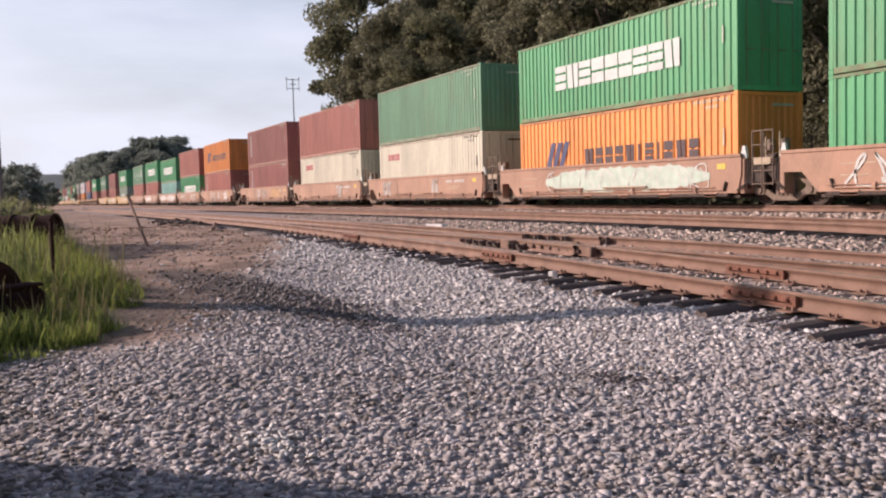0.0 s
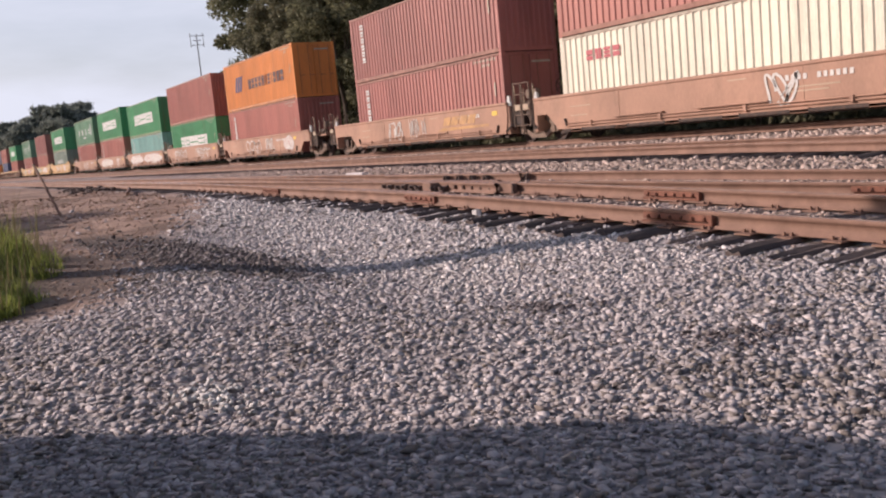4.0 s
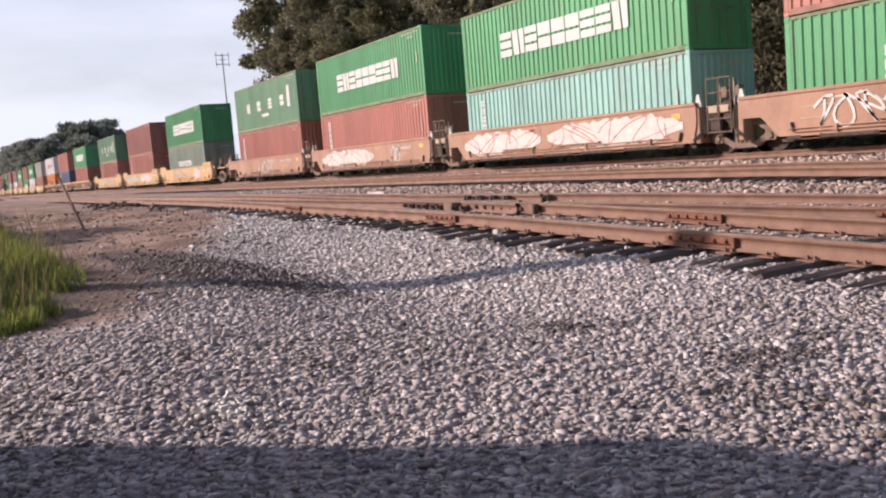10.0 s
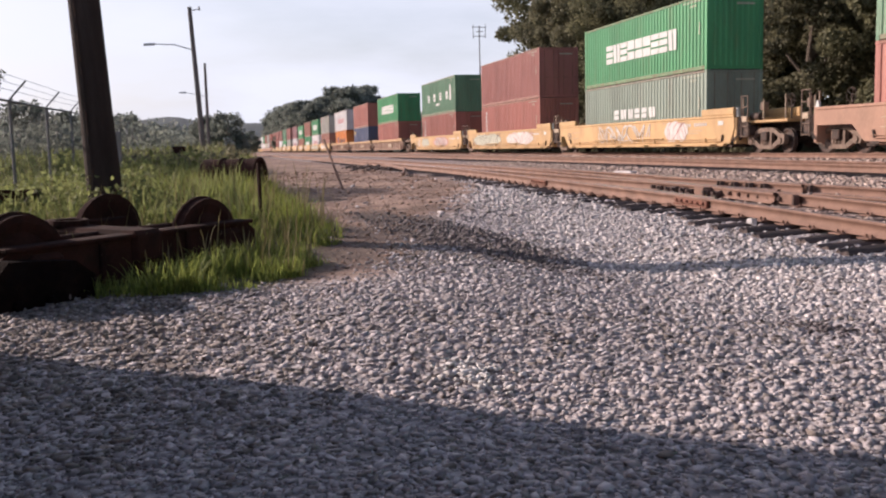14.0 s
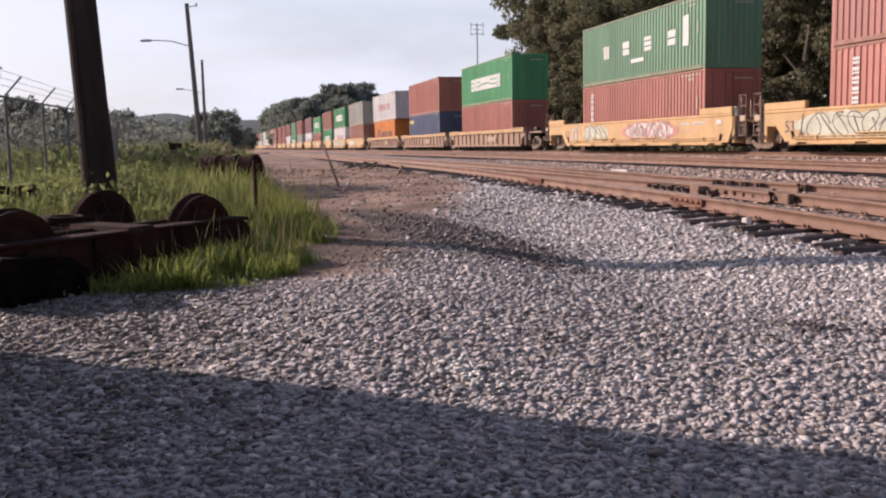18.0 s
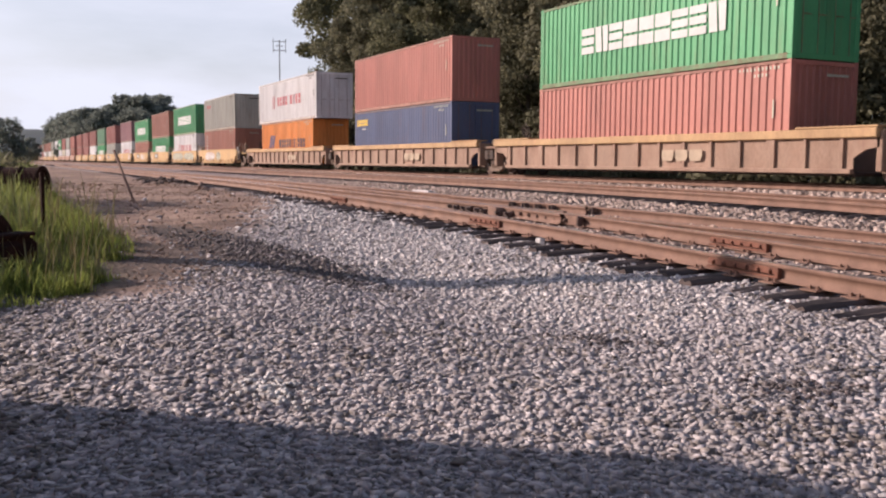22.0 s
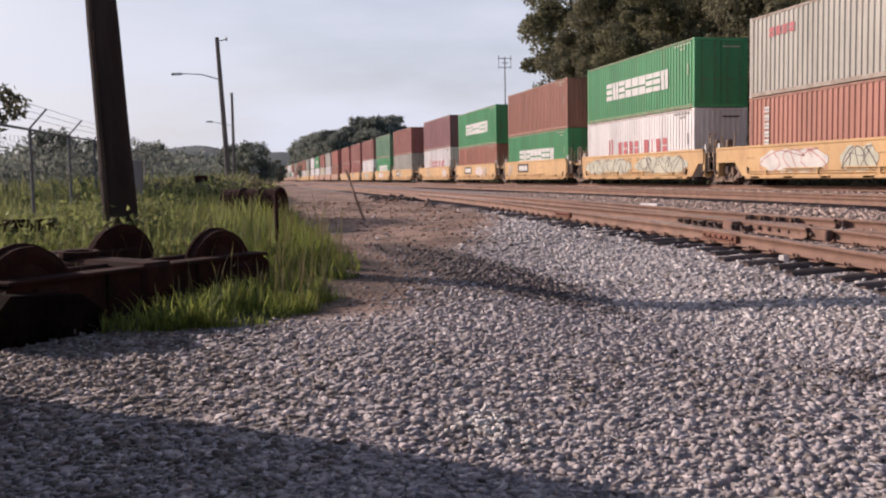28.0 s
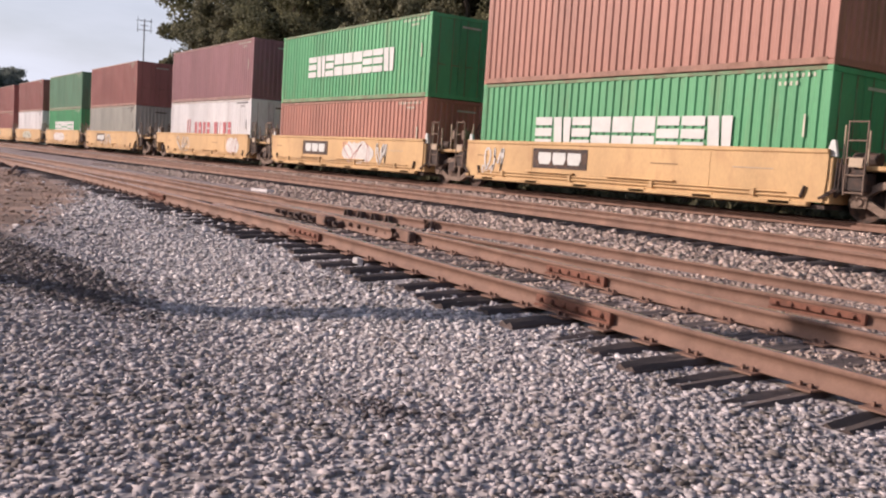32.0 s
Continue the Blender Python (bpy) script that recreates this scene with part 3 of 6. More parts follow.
    for x, y in ((-6.75, YARD_Y - GAUGE / 2), (-12.0, YARD_Y - GAUGE / 2), (-8.4, YARD_Y + GAUGE / 2), (-18.4, YARD_Y - GAUGE / 2)):
        part("joint_bar", JOINT, None, yard, "rusty bolted joint bar", slope_pose(x, y, float(yard_z(x))))
    for x in (-6.2,):
        part("joint_bar", JOINT, None, swing, "rusty bolted joint bar", slope_pose(x, YARD_Y - GAUGE / 2 + float(spread(x)), float(yard_z(x))) @ pose(0, 0, 0, 0, 0, 8.4))
    x = -14.3
    part("joint_bar", JOINT, None, swing, "rusty bolted joint bar", slope_pose(x, YARD_Y + GAUGE / 2 + float(spread(x)), float(yard_z(x))) @ pose(0, 0, 0, 0, 0, 7))
    # ties of the yard track and the turnout
    x = 6.0
    while x > -62:
        z = float(yard_z(x)) - RAIL_H - 0.014
        far_side = float(spread(x))
        long = x > -33 and far_side > 0.15
        me = rnd.choice(TIES_LONG if long and far_side < 2.2 else TIES)
        part("tie", me, None, yard, "", slope_pose(x, YARD_Y, z) @ pose(0, rnd.uniform(-0.14, 0.10), rnd.uniform(-0.006, 0.008), rnd.uniform(-0.5, 0.5), rnd.uniform(-1, 1), rnd.uniform(-3.5, 3.5)))
        TIE_SPOTS.append(x)
        if x > -24:
            for s in (-1, 1):
                part("tie_plate", PLATE, None, yard, "", slope_pose(x, YARD_Y + s * GAUGE / 2, z))
                part("spikes", SPIKES, None, yard, "", slope_pose(x, YARD_Y + s * GAUGE / 2, z))
        if far_side >= 2.2:
            part("tie", TIES[int(-x * 7) % 5], None, swing, "", slope_pose(x + 0.1, YARD_Y + far_side, z + 0.002) @ pose(0, 0.15, 0, 0, 0, 8.4))
        x -= 0.47 + rnd.uniform(-0.04, 0.04)
    # middle track and main line
    mid = track_thing("middle_track", "rusty middle track in brown ballast")
    main = track_thing("main_track", "main line track under the train")
    long = np.concatenate([np.arange(-900, -60, 30.0), np.arange(-60, 90, 3.0)])
    for s in (-1, 1):
        part("rail", rail_mesh("rail", long, flat(MID_Y + s * GAUGE / 2), lambda x: grade(x, MID_Y) + 0.03), None, mid)
        part("rail", rail_mesh("rail", long, flat(TRAIN_Y + s * GAUGE / 2), flat(TRAIN_Z)), None, main)
    for own, y, zf2 in ((mid, MID_Y, lambda q: float(grade(q, MID_Y)) + 0.03), (main, TRAIN_Y, lambda q: TRAIN_Z)):
        q = 4.0
        while q > -70:
            part("tie", TIES[int(-q * 7) % 5], None, own, "", pose(q, y + rnd.uniform(-0.05, 0.05), zf2(q) - RAIL_H - 0.012, 0, 0, rnd.uniform(-1.5, 1.5)))
            q -= 0.53 + rnd.uniform(-0.03, 0.03)


# ---- loose stone ----


def stone_shapes(n, rng):
    """Angular broken stones: skewed blocks of eight corners."""
    base = np.array([(x, y, z) for x in (-1, 1) for y in (-1, 1) for z in (-1, 1)], float) * 0.62
    faces = np.array([(0, 1, 3), (0, 3, 2), (4, 6, 7), (4, 7, 5), (0, 4, 5), (0, 5, 1), (2, 3, 7), (2, 7, 6), (0, 2, 6), (0, 6, 4), (1, 5, 7), (1, 7, 3)])
    return [base + rng.uniform(-0.36, 0.36, (8, 3)) for _ in range(n)], faces


def scatter(name, label, x, y, z, size, rng, material, flatness=(0.32, 0.65)):
    """Many small stones, each of its own turn, size and shape, as one body of stuff."""
    shapes, faces = stone_shapes(24, rng)
    shapes = np.array(shapes)
    n = len(x)
    v = shapes[rng.integers(0, 24, n)].copy()
    v *= np.stack([rng.uniform(0.85, 1.65, n), rng.uniform(0.65, 1.1, n), rng.uniform(*flatness, n)], -1)[:, None, :] * size[:, None, None]
    a = rng.uniform(0, 2 * np.pi, n)
    tilt = rng.normal(0, 0.27, n)
    ct, st = np.cos(tilt)[:, None], np.sin(tilt)[:, None]
    v = np.stack([v[..., 0] * ct + v[..., 2] * st, v[..., 1], -v[..., 0] * st + v[..., 2] * ct], -1)
    c, s = np.cos(a)[:, None], np.sin(a)[:, None]
    v = np.stack([v[..., 0] * c - v[..., 1] * s, v[..., 0] * s + v[..., 1] * c, v[..., 2]], -1)
    v += np.stack([x, y, z], -1)[:, None, :]
    f = faces[None] + (np.arange(n) * 8)[:, None, None]
    ob = new(name, soup(name, v.reshape(-1, 3), f.reshape(-1, 3), material))
    return tagged(ob, label, "gravel", kind="stuff")


def dirt_at(x, y):
    """How bare the ground is: 1 in the dirt lane and the grass, 0 on the stone."""
    lane = smooth(np.minimum(-0.37 * x - 1.75, 5.9) - y, -0.7, 0.6) * smooth(-x, 7.6, 9.0)
    soil = smooth(-y - 0.035 * x, -0.9, 0.2) * smooth(-x, 7.9, 8.8)
    return np.maximum(lane, soil)


def dark_patch_at(x, y):
    """The dark patch where the lane meets the stone."""
    ex, ey = x + 11.9, y - 2.8
    return 1 - smooth(((ex + 0.17 * ey) * 0.29) ** 2 + ((ey - 0.17 * ex) * 1.4) ** 2, 0.4, 1.5)


def build_gravel():
    rng = np.random.default_rng(11)
    xs, ys, ss = [], [], []
    for lo, hi, gap, size in ((1.5, 5.0, 0.0238, 0.0158), (5.0, 8.5, 0.0295, 0.0170), (8.5, 14, 0.037, 0.0182), (14, 24, 0.072, 0.026)):
        n = int(0.5 * (hi * hi - lo * lo) * 1.5 / gap ** 2 * 0.86)
        r = np.sqrt(rng.uniform(lo * lo, hi * hi, n))
        az = rng.uniform(math.radians(27), math.radians(109), n)
        x, y = -r * np.sin(az), r * np.cos(az)
        keep = rng.uniform(0, 1, n) > 0.985 * dirt_at(x, y) * (1 - 0.25 * dark_patch_at(x, y))
        keep &= (y < 17.2) & ~((r > 8.5) & (y < -0.6))
        for ry in (YARD_Y - GAUGE / 2, YARD_Y + GAUGE / 2):
            keep &= np.abs(y - ry) > 0.13
        for o in (-GAUGE / 2, GAUGE / 2):
            keep &= np.abs(y - (YARD_Y + o + spread(x))) > 0.13
            keep &= np.abs(y - (MID_Y + o)) > 0.11
        # few stones lie on the timber
        ties = np.array(TIE_SPOTS[::-1])
        k = np.clip(np.searchsorted(ties, x), 1, len(ties) - 1)
        off = np.minimum(np.abs(x - ties[k - 1]), np.abs(x - ties[k]))
        keep &= ~((off < 0.10) & (y > 5.80) & (y < 8.5) & (rng.uniform(0, 1, n) < 0.93))
        xs.append(x[keep]), ys.append(y[keep]), ss.append(np.full(keep.sum(), size))
    # strips of clean ballast between the tracks
    n = 22000
    x, y = -rng.uniform(1, 4, n) ** 2 * 4 + 2, rng.uniform(15.0, 18.6, n)
    xs.append(x), ys.append(y), ss.append(np.full(n, 0.037))
    n = 15000
    x, y = -rng.uniform(1, 4, n) ** 2 * 2.6, rng.uniform(10.6, 12.9, n)
    keep = y > YARD_Y + GAUGE / 2 + spread(x) + 0.3
    xs.append(x[keep]), ys.append(y[keep]), ss.append(np.full(keep.sum(), 0.033))
    x, y, s = np.concatenate(xs), np.concatenate(ys), np.concatenate(ss)
    s = s * np.exp(rng.normal(-0.04, 0.42, len(s))).clip(0.4, 2.1)
    dusty = y + rng.normal(0, 0.3, len(y)) > 6.6
    clump = np.sin(x * 4.3 + 2.1 * np.sin(y * 3.1)) * np.sin(y * 4.9 + 1.9 * np.sin(x * 2.7)) + 0.6 * np.sin(x * 1.3 + 1.1 * np.sin(y * 0.9) + 2)
    # dirt stains; at the near left the extra dark stones also stand for shade
    grime_shade = ~dusty & (rng.uniform(0, 1, len(x)) < 0.06 + 0.34 * smooth(clump, 0.15, 1.2) + 0.8 * smooth(0.9 - y, 0, 1.8) * smooth(-x, 3.5, 7.0) + 0.4 * dark_patch_at(x, y) + 0.4 * smooth(0.6 - np.hypot((x + 2.9) * 0.5, y - 3.3), 0, 0.5))
    darker = ~dusty & (rng.uniform(0, 1, len(x)) < 0.85 * dark_patch_at(x, y))
    grime_shade &= ~darker
    # pale stone between the hollow and the yard track
    paler = ~dusty & ~grime_shade & ~darker & (rng.uniform(0, 1, len(x)) < 0.9 * smooth(y, 3.2, 4.6) * smooth(-x, 4.5, 8.0))
    dusty_or = dusty | grime_shade | darker | paler
    for own, name, label, m in ((paler, "pale_gravel", "pale crushed stone along the yard track", M_PALE_STONE), (~dusty_or, "gravel", "loose grey crushed stone covering the yard", M_STONE), (grime_shade, "dirty_gravel", "dirt-stained stones, also darkening the shaded near-left gravel", M_GRIME), (darker, "damp_gravel", "dark stones where the lane begins", M_DARK_STONE), (dusty, "ballast", "rust-stained ballast between the tracks", M_DUSTY)):
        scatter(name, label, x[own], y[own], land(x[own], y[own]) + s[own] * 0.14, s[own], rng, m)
    n = 9000
    r, az = rng.uniform(8.2, 34, n), rng.uniform(math.radians(60), math.radians(90), n)
    x, y = -r * np.sin(az), r * np.cos(az)
    keep = (rng.uniform(0, 1, n) < dirt_at(x, y) ** 2) & (y > grass_edge(x)) & (y < 6.1)
    x, y, r = x[keep], y[keep], r[keep]
    s = (0.006 + 0.0005 * r) * np.exp(rng.normal(0, 0.45, len(x))).clip(0.4, 3)
    scatter("clods", "crumbled dirt and small clods on the lane", x, y, land(x, y) + s * 0.2, s, rng, M_CLOD)
    n = 100
    x, y = -4.82 + rng.normal(0, 0.16, n), 1.26 + rng.normal(0, 0.10, n)
    scatter("pale_stones", "patch of pale chalky stones in the gravel", x, y, land(x, y) + 0.022, rng.uniform(0.014, 0.026, n), rng, M_WHITE)
    n = 160
    x, y = np.concatenate([-3.55 + rng.normal(0, 0.15, 80), -5.45 + rng.normal(0, 0.2, 80)]), np.concatenate([3.95 + rng.normal(0, 0.15, 80), 3.9 + rng.normal(0, 0.13, 80)])
    scatter("dark_stones", "patch of oily dark stones in the gravel", x, y, land(x, y) + 0.022, rng.uniform(0.012, 0.022, n), rng, M_DARK_STONE)


def grass_mesh(name, x, y, h, rng, material, width=0.012, lean=0.35):
    n = len(x)
    z = land(x, y) - 0.02
    a = rng.uniform(0, 2 * np.pi, n)
    dx, dy = np.cos(a), np.sin(a)
    lx, ly = -dy, dx
    bend = rng.uniform(0.1, 1.0, n) * lean * h
    w = width * rng.uniform(0.6, 1.4, n)
    pts = []
    for k, (up, out, wide) in enumerate(((0, 0, 1), (0.45, 0.22, 0.9), (0.8, 0.6, 0.55), (1.0, 1.0, 0.0))):
        cx, cy, cz = x + lx * bend * out, y + ly * bend * out, z + h * up
        if wide:
            pts.append(np.stack([cx - dx * w * wide, cy - dy * w * wide, cz], -1))
            pts.append(np.stack([cx + dx * w * wide, cy + dy * w * wide, cz], -1))
        else:
            pts.append(np.stack([cx, cy, cz], -1))
    v = np.stack(pts, 1)
    tri = np.array([(0, 1, 3), (0, 3, 2), (2, 3, 5), (2, 5, 4), (4, 5, 6)])
    f = tri[None] + (np.arange(n) * 7)[:, None, None]
    return soup(name, v.reshape(-1, 3), f.reshape(-1, 3), material)


def grass_edge(x):
    """The border of the grass against the stone and the dirt lane."""
    y = np.interp(-x, (8.15, 8.4, 9.0, 10.5, 11.7, 15, 24, 60, 90), (-2.4, 0.2, 0.78, 0.95, 1.5, 1.35, 1.25, 2.6, 3.6))
    return y + 0.12 * np.sin(x * 3.7) + 0.09 * np.sin(x * 8.3 + 1)


def build_grass():
    rng = np.random.default_rng(5)

    def patch(n, lo, hi, depth):
        x = -lo * (hi / lo) ** rng.uniform(0, 1, n)
        y = grass_edge(x) - np.abs(rng.normal(0, 0.02, n)) - depth(x) * rng.uniform(0, 1, n) ** 1.0
        y -= 0.22 * rng.uniform(0, 1, n) ** 3
        clump = np.sin(x * 3.1 + 2 * np.sin(y * 2.3)) * np.sin(y * 3.7 + 1.7 * np.sin(x * 1.9))
        keep = (rng.uniform(-1, 1, n) < 1.5 * clump + 0.25) & (x < -8.0)
        return x[keep], y[keep], clump[keep]

    x, y, c = patch(110000, 8.0, 24, lambda x: np.clip(-x * 0.36, 0, 7))
    edge = np.clip((grass_edge(x) - y) / 0.8, 0.2, 1)
    h = (0.16 + 0.12 * c + 0.30 * rng.uniform(0, 1, len(x)) ** 2.5) * (0.35 + 0.65 * edge) * np.clip(1.0 + (-x - 10) * 0.06, 0.7, 1.5)
    # trodden and starved in front of and under the scrap bogie
    across, along = (x + 10.04) * 0.66 + (y + 1.53) * 0.75, (x + 10.04) * -0.75 + (y + 1.53) * 0.66
    bare = smooth(across, -1.6, -1.1) * (1 - smooth(across, 1.2, 2.0)) * (1 - smooth(np.abs(along), 1.5, 2.1))
    h *= 1 - 0.5 * bare
    keep = rng.uniform(0, 1, len(x)) > 0.45 * bare
    x, y, h = x[keep], y[keep], h[keep]
    ob = new("grass", grass_mesh("grass", x, y, h, rng, M_GRASS, 0.0055, 1.0))
    tagged(ob, "rough green grass beside the gravel yard", "grass", kind="stuff")
    x, y, c = patch(34000, 12, 75, lambda x: np.clip(-x * 0.5, 0, 22))
    keep = (y < grass_edge(x) - 0.9 - 0.02 * (-x - 11))
    x, y, c = x[keep], y[keep], c[keep]
    h = (0.55 + 0.25 * c + 0.45 * rng.uniform(0, 1, len(x)) ** 2) * np.clip(0.65 + (-x - 12) * 0.03, 0.6, 1.15)
    ob = new("weeds", grass_mesh("weeds", x, y, h, rng, M_WEED, 0.013, 0.6))
    tagged(ob, "tall green weeds along the fence", "weeds", kind="stuff")
    x, y, c = patch(9000, 9, 45, lambda x: np.clip(-x * 0.5, 0, 16))
    h = (0.35 + 0.6 * rng.uniform(0, 1, len(x)) ** 2) * np.clip(0.55 + (-x - 9) * 0.12, 0.5, 1.1)
    ob = new("dry_stalks", grass_mesh("dry_stalks", x, y, h, rng, M_STRAW, 0.006, 0.5))
    tagged(ob, "pale dry grass stalks among the weeds", "grass", kind="stuff")

# ---- trees ----


def leaves(centres, radii, count, size, rng, squash=0.75):
    """Leaf clumps: small bent leaves gathered round many centres, thinner towards the outside."""
    k = rng.integers(0, len(centres), count)
    d = rng.normal(0, 1, (count, 3))
    d /= np.linalg.norm(d, axis=1, keepdims=True)
    r = radii[k] * rng.uniform(0.35, 1.08, count) ** 0.6
    p = centres[k] + d * r[:, None] * np.array([1, 1, squash])
    u = rng.normal(0, 1, (count, 3))
    u /= np.linalg.norm(u, axis=1, keepdims=True)
    w = np.cross(u, d + 0.3 * rng.normal(0, 1, (count, 3)))
    w /= np.linalg.norm(w, axis=1, keepdims=True) + 1e-9
    s = size * rng.uniform(0.6, 1.4, count)[:, None]
    fold = np.cross(u, w) * s * 0.25
    v = np.stack([p - u * s, p + w * s * 0.55 + fold, p + u * s, p - w * s * 0.55 + fold], 1)
    f = np.array([(0, 1, 2), (0, 2, 3)])[None] + (np.arange(count) * 4)[:, None, None]
    return v.reshape(-1, 3), f.reshape(-1, 3)


def make_tree(seed, height, width, count, size, material, low=0.25, label=""):
    rng = np.random.default_rng(seed)
    rnd = random.Random(seed)
    tree = empty("tree")
    bm = bmesh.new()
    top = height * 0.7
    r0 = height * 0.018
    px, py = 0.0, 0.0
    for k in range(5):
        z0, z1 = top * k / 5 - (0.5 if k == 0 else 0), top * (k + 1) / 5
        qx, qy = px + rnd.uniform(-0.02, 0.02) * height, py + rnd.uniform(-0.02, 0.02) * height
        rod(bm, (px, py, z0), (qx, qy, z1), r0 * (1 - 0.17 * k), 8, r0 * (1 - 0.17 * (k + 1)))
        px, py = qx, qy
    part("trunk", bm, M_BARK, tree)
    n = 84
    z = rng.uniform(low, 1.0, n) ** 0.9
    prof = np.sin(np.clip((z - low * 0.6) / (1.05 - low * 0.6), 0, 1) * np.pi) ** 0.6
    ang = rng.uniform(0, 2 * np.pi, n)
    rad = width * prof * rng.uniform(0.35, 0.95, n)
    cen = np.stack([np.cos(ang) * rad, np.sin(ang) * rad, z * height * 0.92], -1)
    for c in cen[:9]:
        bm = bmesh.new()
        rod(bm, (0, 0, max(0.3 * c[2], c[2] - height * 0.22)), tuple(c), r0 * 0.32, 5, r0 * 0.08)
        part("limb", bm, M_BARK, tree)
    v, f = leaves(cen, width * rng.uniform(0.14, 0.34, n), count, size, rng)
    part("crown", soup("crown", v, f, material), None, tree)
    return tagged(tree, label or "tall broad-leaved tree with a dense dark crown", "tree")


def build_trees():
    rnd = random.Random(21)
    big = [make_tree(31 + k, h, w, 34000, 0.19, m, 0.10) for k, (h, w, m) in enumerate(((25, 7.0, M_LEAF), (22, 6.5, M_LEAF2), (26, 6.0, M_LEAF2)))]
    for k, b in enumerate(big):
        b["group"] = "trees behind the main line"
    spots = []
    x = -101.0
    while x < 30:
        spots.append((x, 40 + rnd.uniform(-4, 5), rnd.uniform(0.85, 1.12)))
        x += 7.2 + rnd.uniform(-1.5, 1.5)
    spots[0] = (-103.0, 38.0, 1.14)
    spots.append((-94.0, 45.0, 1.12))
    x = -83.0
    while x < 20:
        spots.append((x, 31 + rnd.uniform(-1.5, 2), rnd.uniform(0.6, 0.82)))
        x += 9.5 + rnd.uniform(-2, 2)
    rnd3 = random.Random(6)
    front = len(spots)
    x = -84.0
    while x < 36:
        spots.append((x, 51 + rnd3.uniform(-2, 2), rnd3.uniform(0.9, 1.05)))
        x += 7.5 + rnd3.uniform(-1.5, 1.5)
    for k, (x, y, s) in enumerate(spots):
        m = pose(x, y, float(land(x, y)), 0, 0, (rnd if k < front else rnd3).uniform(0, 360) + (180 if k == 0 else 0)) @ Matrix.Scale(s, 4)
        src = big[k % 3]
        if k < 3:
            src.matrix_basis = m
        else:
            made = copy_thing(src, Matrix.Identity(4))
            made.matrix_basis = m
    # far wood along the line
    far = [make_tree(51 + k, h, w, 5200, 0.52, M_LEAF_HAZE, 0.08, "far tree in a hazy row along the railway") for k, (h, w) in enumerate(((19, 8), (16, 9)))]
    spots = []
    for k in range(44):
        # a row that closes the view along the line, a little higher towards its near end
        rise = math.radians(3.6 + 6.1 * k / 43 + rnd.uniform(-0.08, 0.08))
        x = -(300 + rnd.uniform(0, 70))
        y = -x * math.tan(rise)
        if y < 28:
            x, y = -28 / math.tan(rise), 28.0
        deg = math.degrees(rise)
        tall = 2.7 + 0.9 * max(0.0, 1 - abs(deg - 8.2) / 4.0) - 0.9 * max(0.0, deg - 9.2)
        spots.append((x, y, math.hypot(x, y) * math.tan(math.radians(tall)) * rnd.uniform(0.8, 1.05) / 16.8))
    for k in range(9):
        x = -230 + k * 7 + rnd.uniform(-3, 3)
        spots.append((x, 45 + rnd.uniform(-3, 6), rnd.uniform(0.4, 0.55)))
    # trees beyond the fence
    for x, y, s in ((-120, 1.5, 0.36), (-126, -1.0, 0.30), (-95, -8.5, 0.30), (-100, -12.0, 0.26), (-60, -11, 0.26), (-66, -9.5, 0.2), (-75, -7, 0.16), (-150, -16, 0.3), (-160, -25, 0.32), (-220, 8, 0.3), (-240, -5, 0.3), (-300, 20, 0.35), (-330, 10, 0.4), (-350, -12, 0.4), (-340, -30, 0.4)):
        spots.append((x, y, s))
    for k, (x, y, s) in enumerate(spots):
        m = pose(x, y, float(land(x, y)) - 0.6 * s, 0, 0, rnd.uniform(0, 360)) @ Matrix.Scale(s, 4)
        if k < 2:
            far[k].matrix_basis = m
        else:
            made = copy_thing(far[k % 2], Matrix.Identity(4))
            made.matrix_basis = m
    near = make_tree(77, 6.6, 2.65, 15000, 0.13, M_LEAF2, 0.1, "dark roadside tree beyond the chain-link fence")
    near.matrix_basis = pose(-30, -9.25, float(land(-30, -9.25)))
    rng = np.random.default_rng(9)
    # undergrowth along the wood's edge, and scrub beyond the yard
    def scrub(name, label, n, xr, yr, hr, size, count, material):
        cx, cy = rng.uniform(*xr, n), rng.uniform(*yr, n)
        h = rng.uniform(*hr, n)
        cen = np.stack([cx, cy, land(cx, cy) + h * 0.35], -1)
        v, f = leaves(cen, h * 0.9, count, size, rng, 0.7)
        ob = new(name, soup(name, v, f, material))
        tagged(ob, label, "bushes", kind="stuff")
    scrub("undergrowth", "dark undergrowth at the foot of the trees", 260, (-125, 30), (25.5, 32), (1.0, 3.4), 0.2, 42000, M_LEAF2)
    scrub("far_scrub", "hazy scrub along the line far off", 300, (-700, -110), (25.5, 40), (1.5, 4.5), 0.5, 16000, M_LEAF_HAZE)
    scrub("fence_scrub", "green scrub growing along the fence", 210, (-90, -22), (-8.5, 1.2), (0.4, 1.2), 0.10, 24000, M_WEED)
    scrub("lane_scrub", "low bushes beside the dirt lane far off", 60, (-110, -34), (-1.2, 1.3), (0.5, 1.2), 0.12, 12000, M_LEAF2)
    scrub("broadleaf_weeds", "broad-leaved weeds growing behind the spare bogie", 130, (-20, -11.8), (-3.0, -0.1), (0.25, 0.62), 0.032, 30000, M_WEED)
    scrub("hedge", "dark hazy hedge of trees beyond the fence", 330, (-290, -130), (-120, -3), (4.0, 7.0), 0.55, 34000, M_LEAF_HAZE)
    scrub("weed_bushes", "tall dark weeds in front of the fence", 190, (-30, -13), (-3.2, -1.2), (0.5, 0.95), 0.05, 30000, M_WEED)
    scrub("thicket", "dense dark thicket beyond the chain-link fence", 520, (-105, -46), (-50, -4.5), (2.2, 3.5), 0.15, 130000, M_LEAF_HAZE)
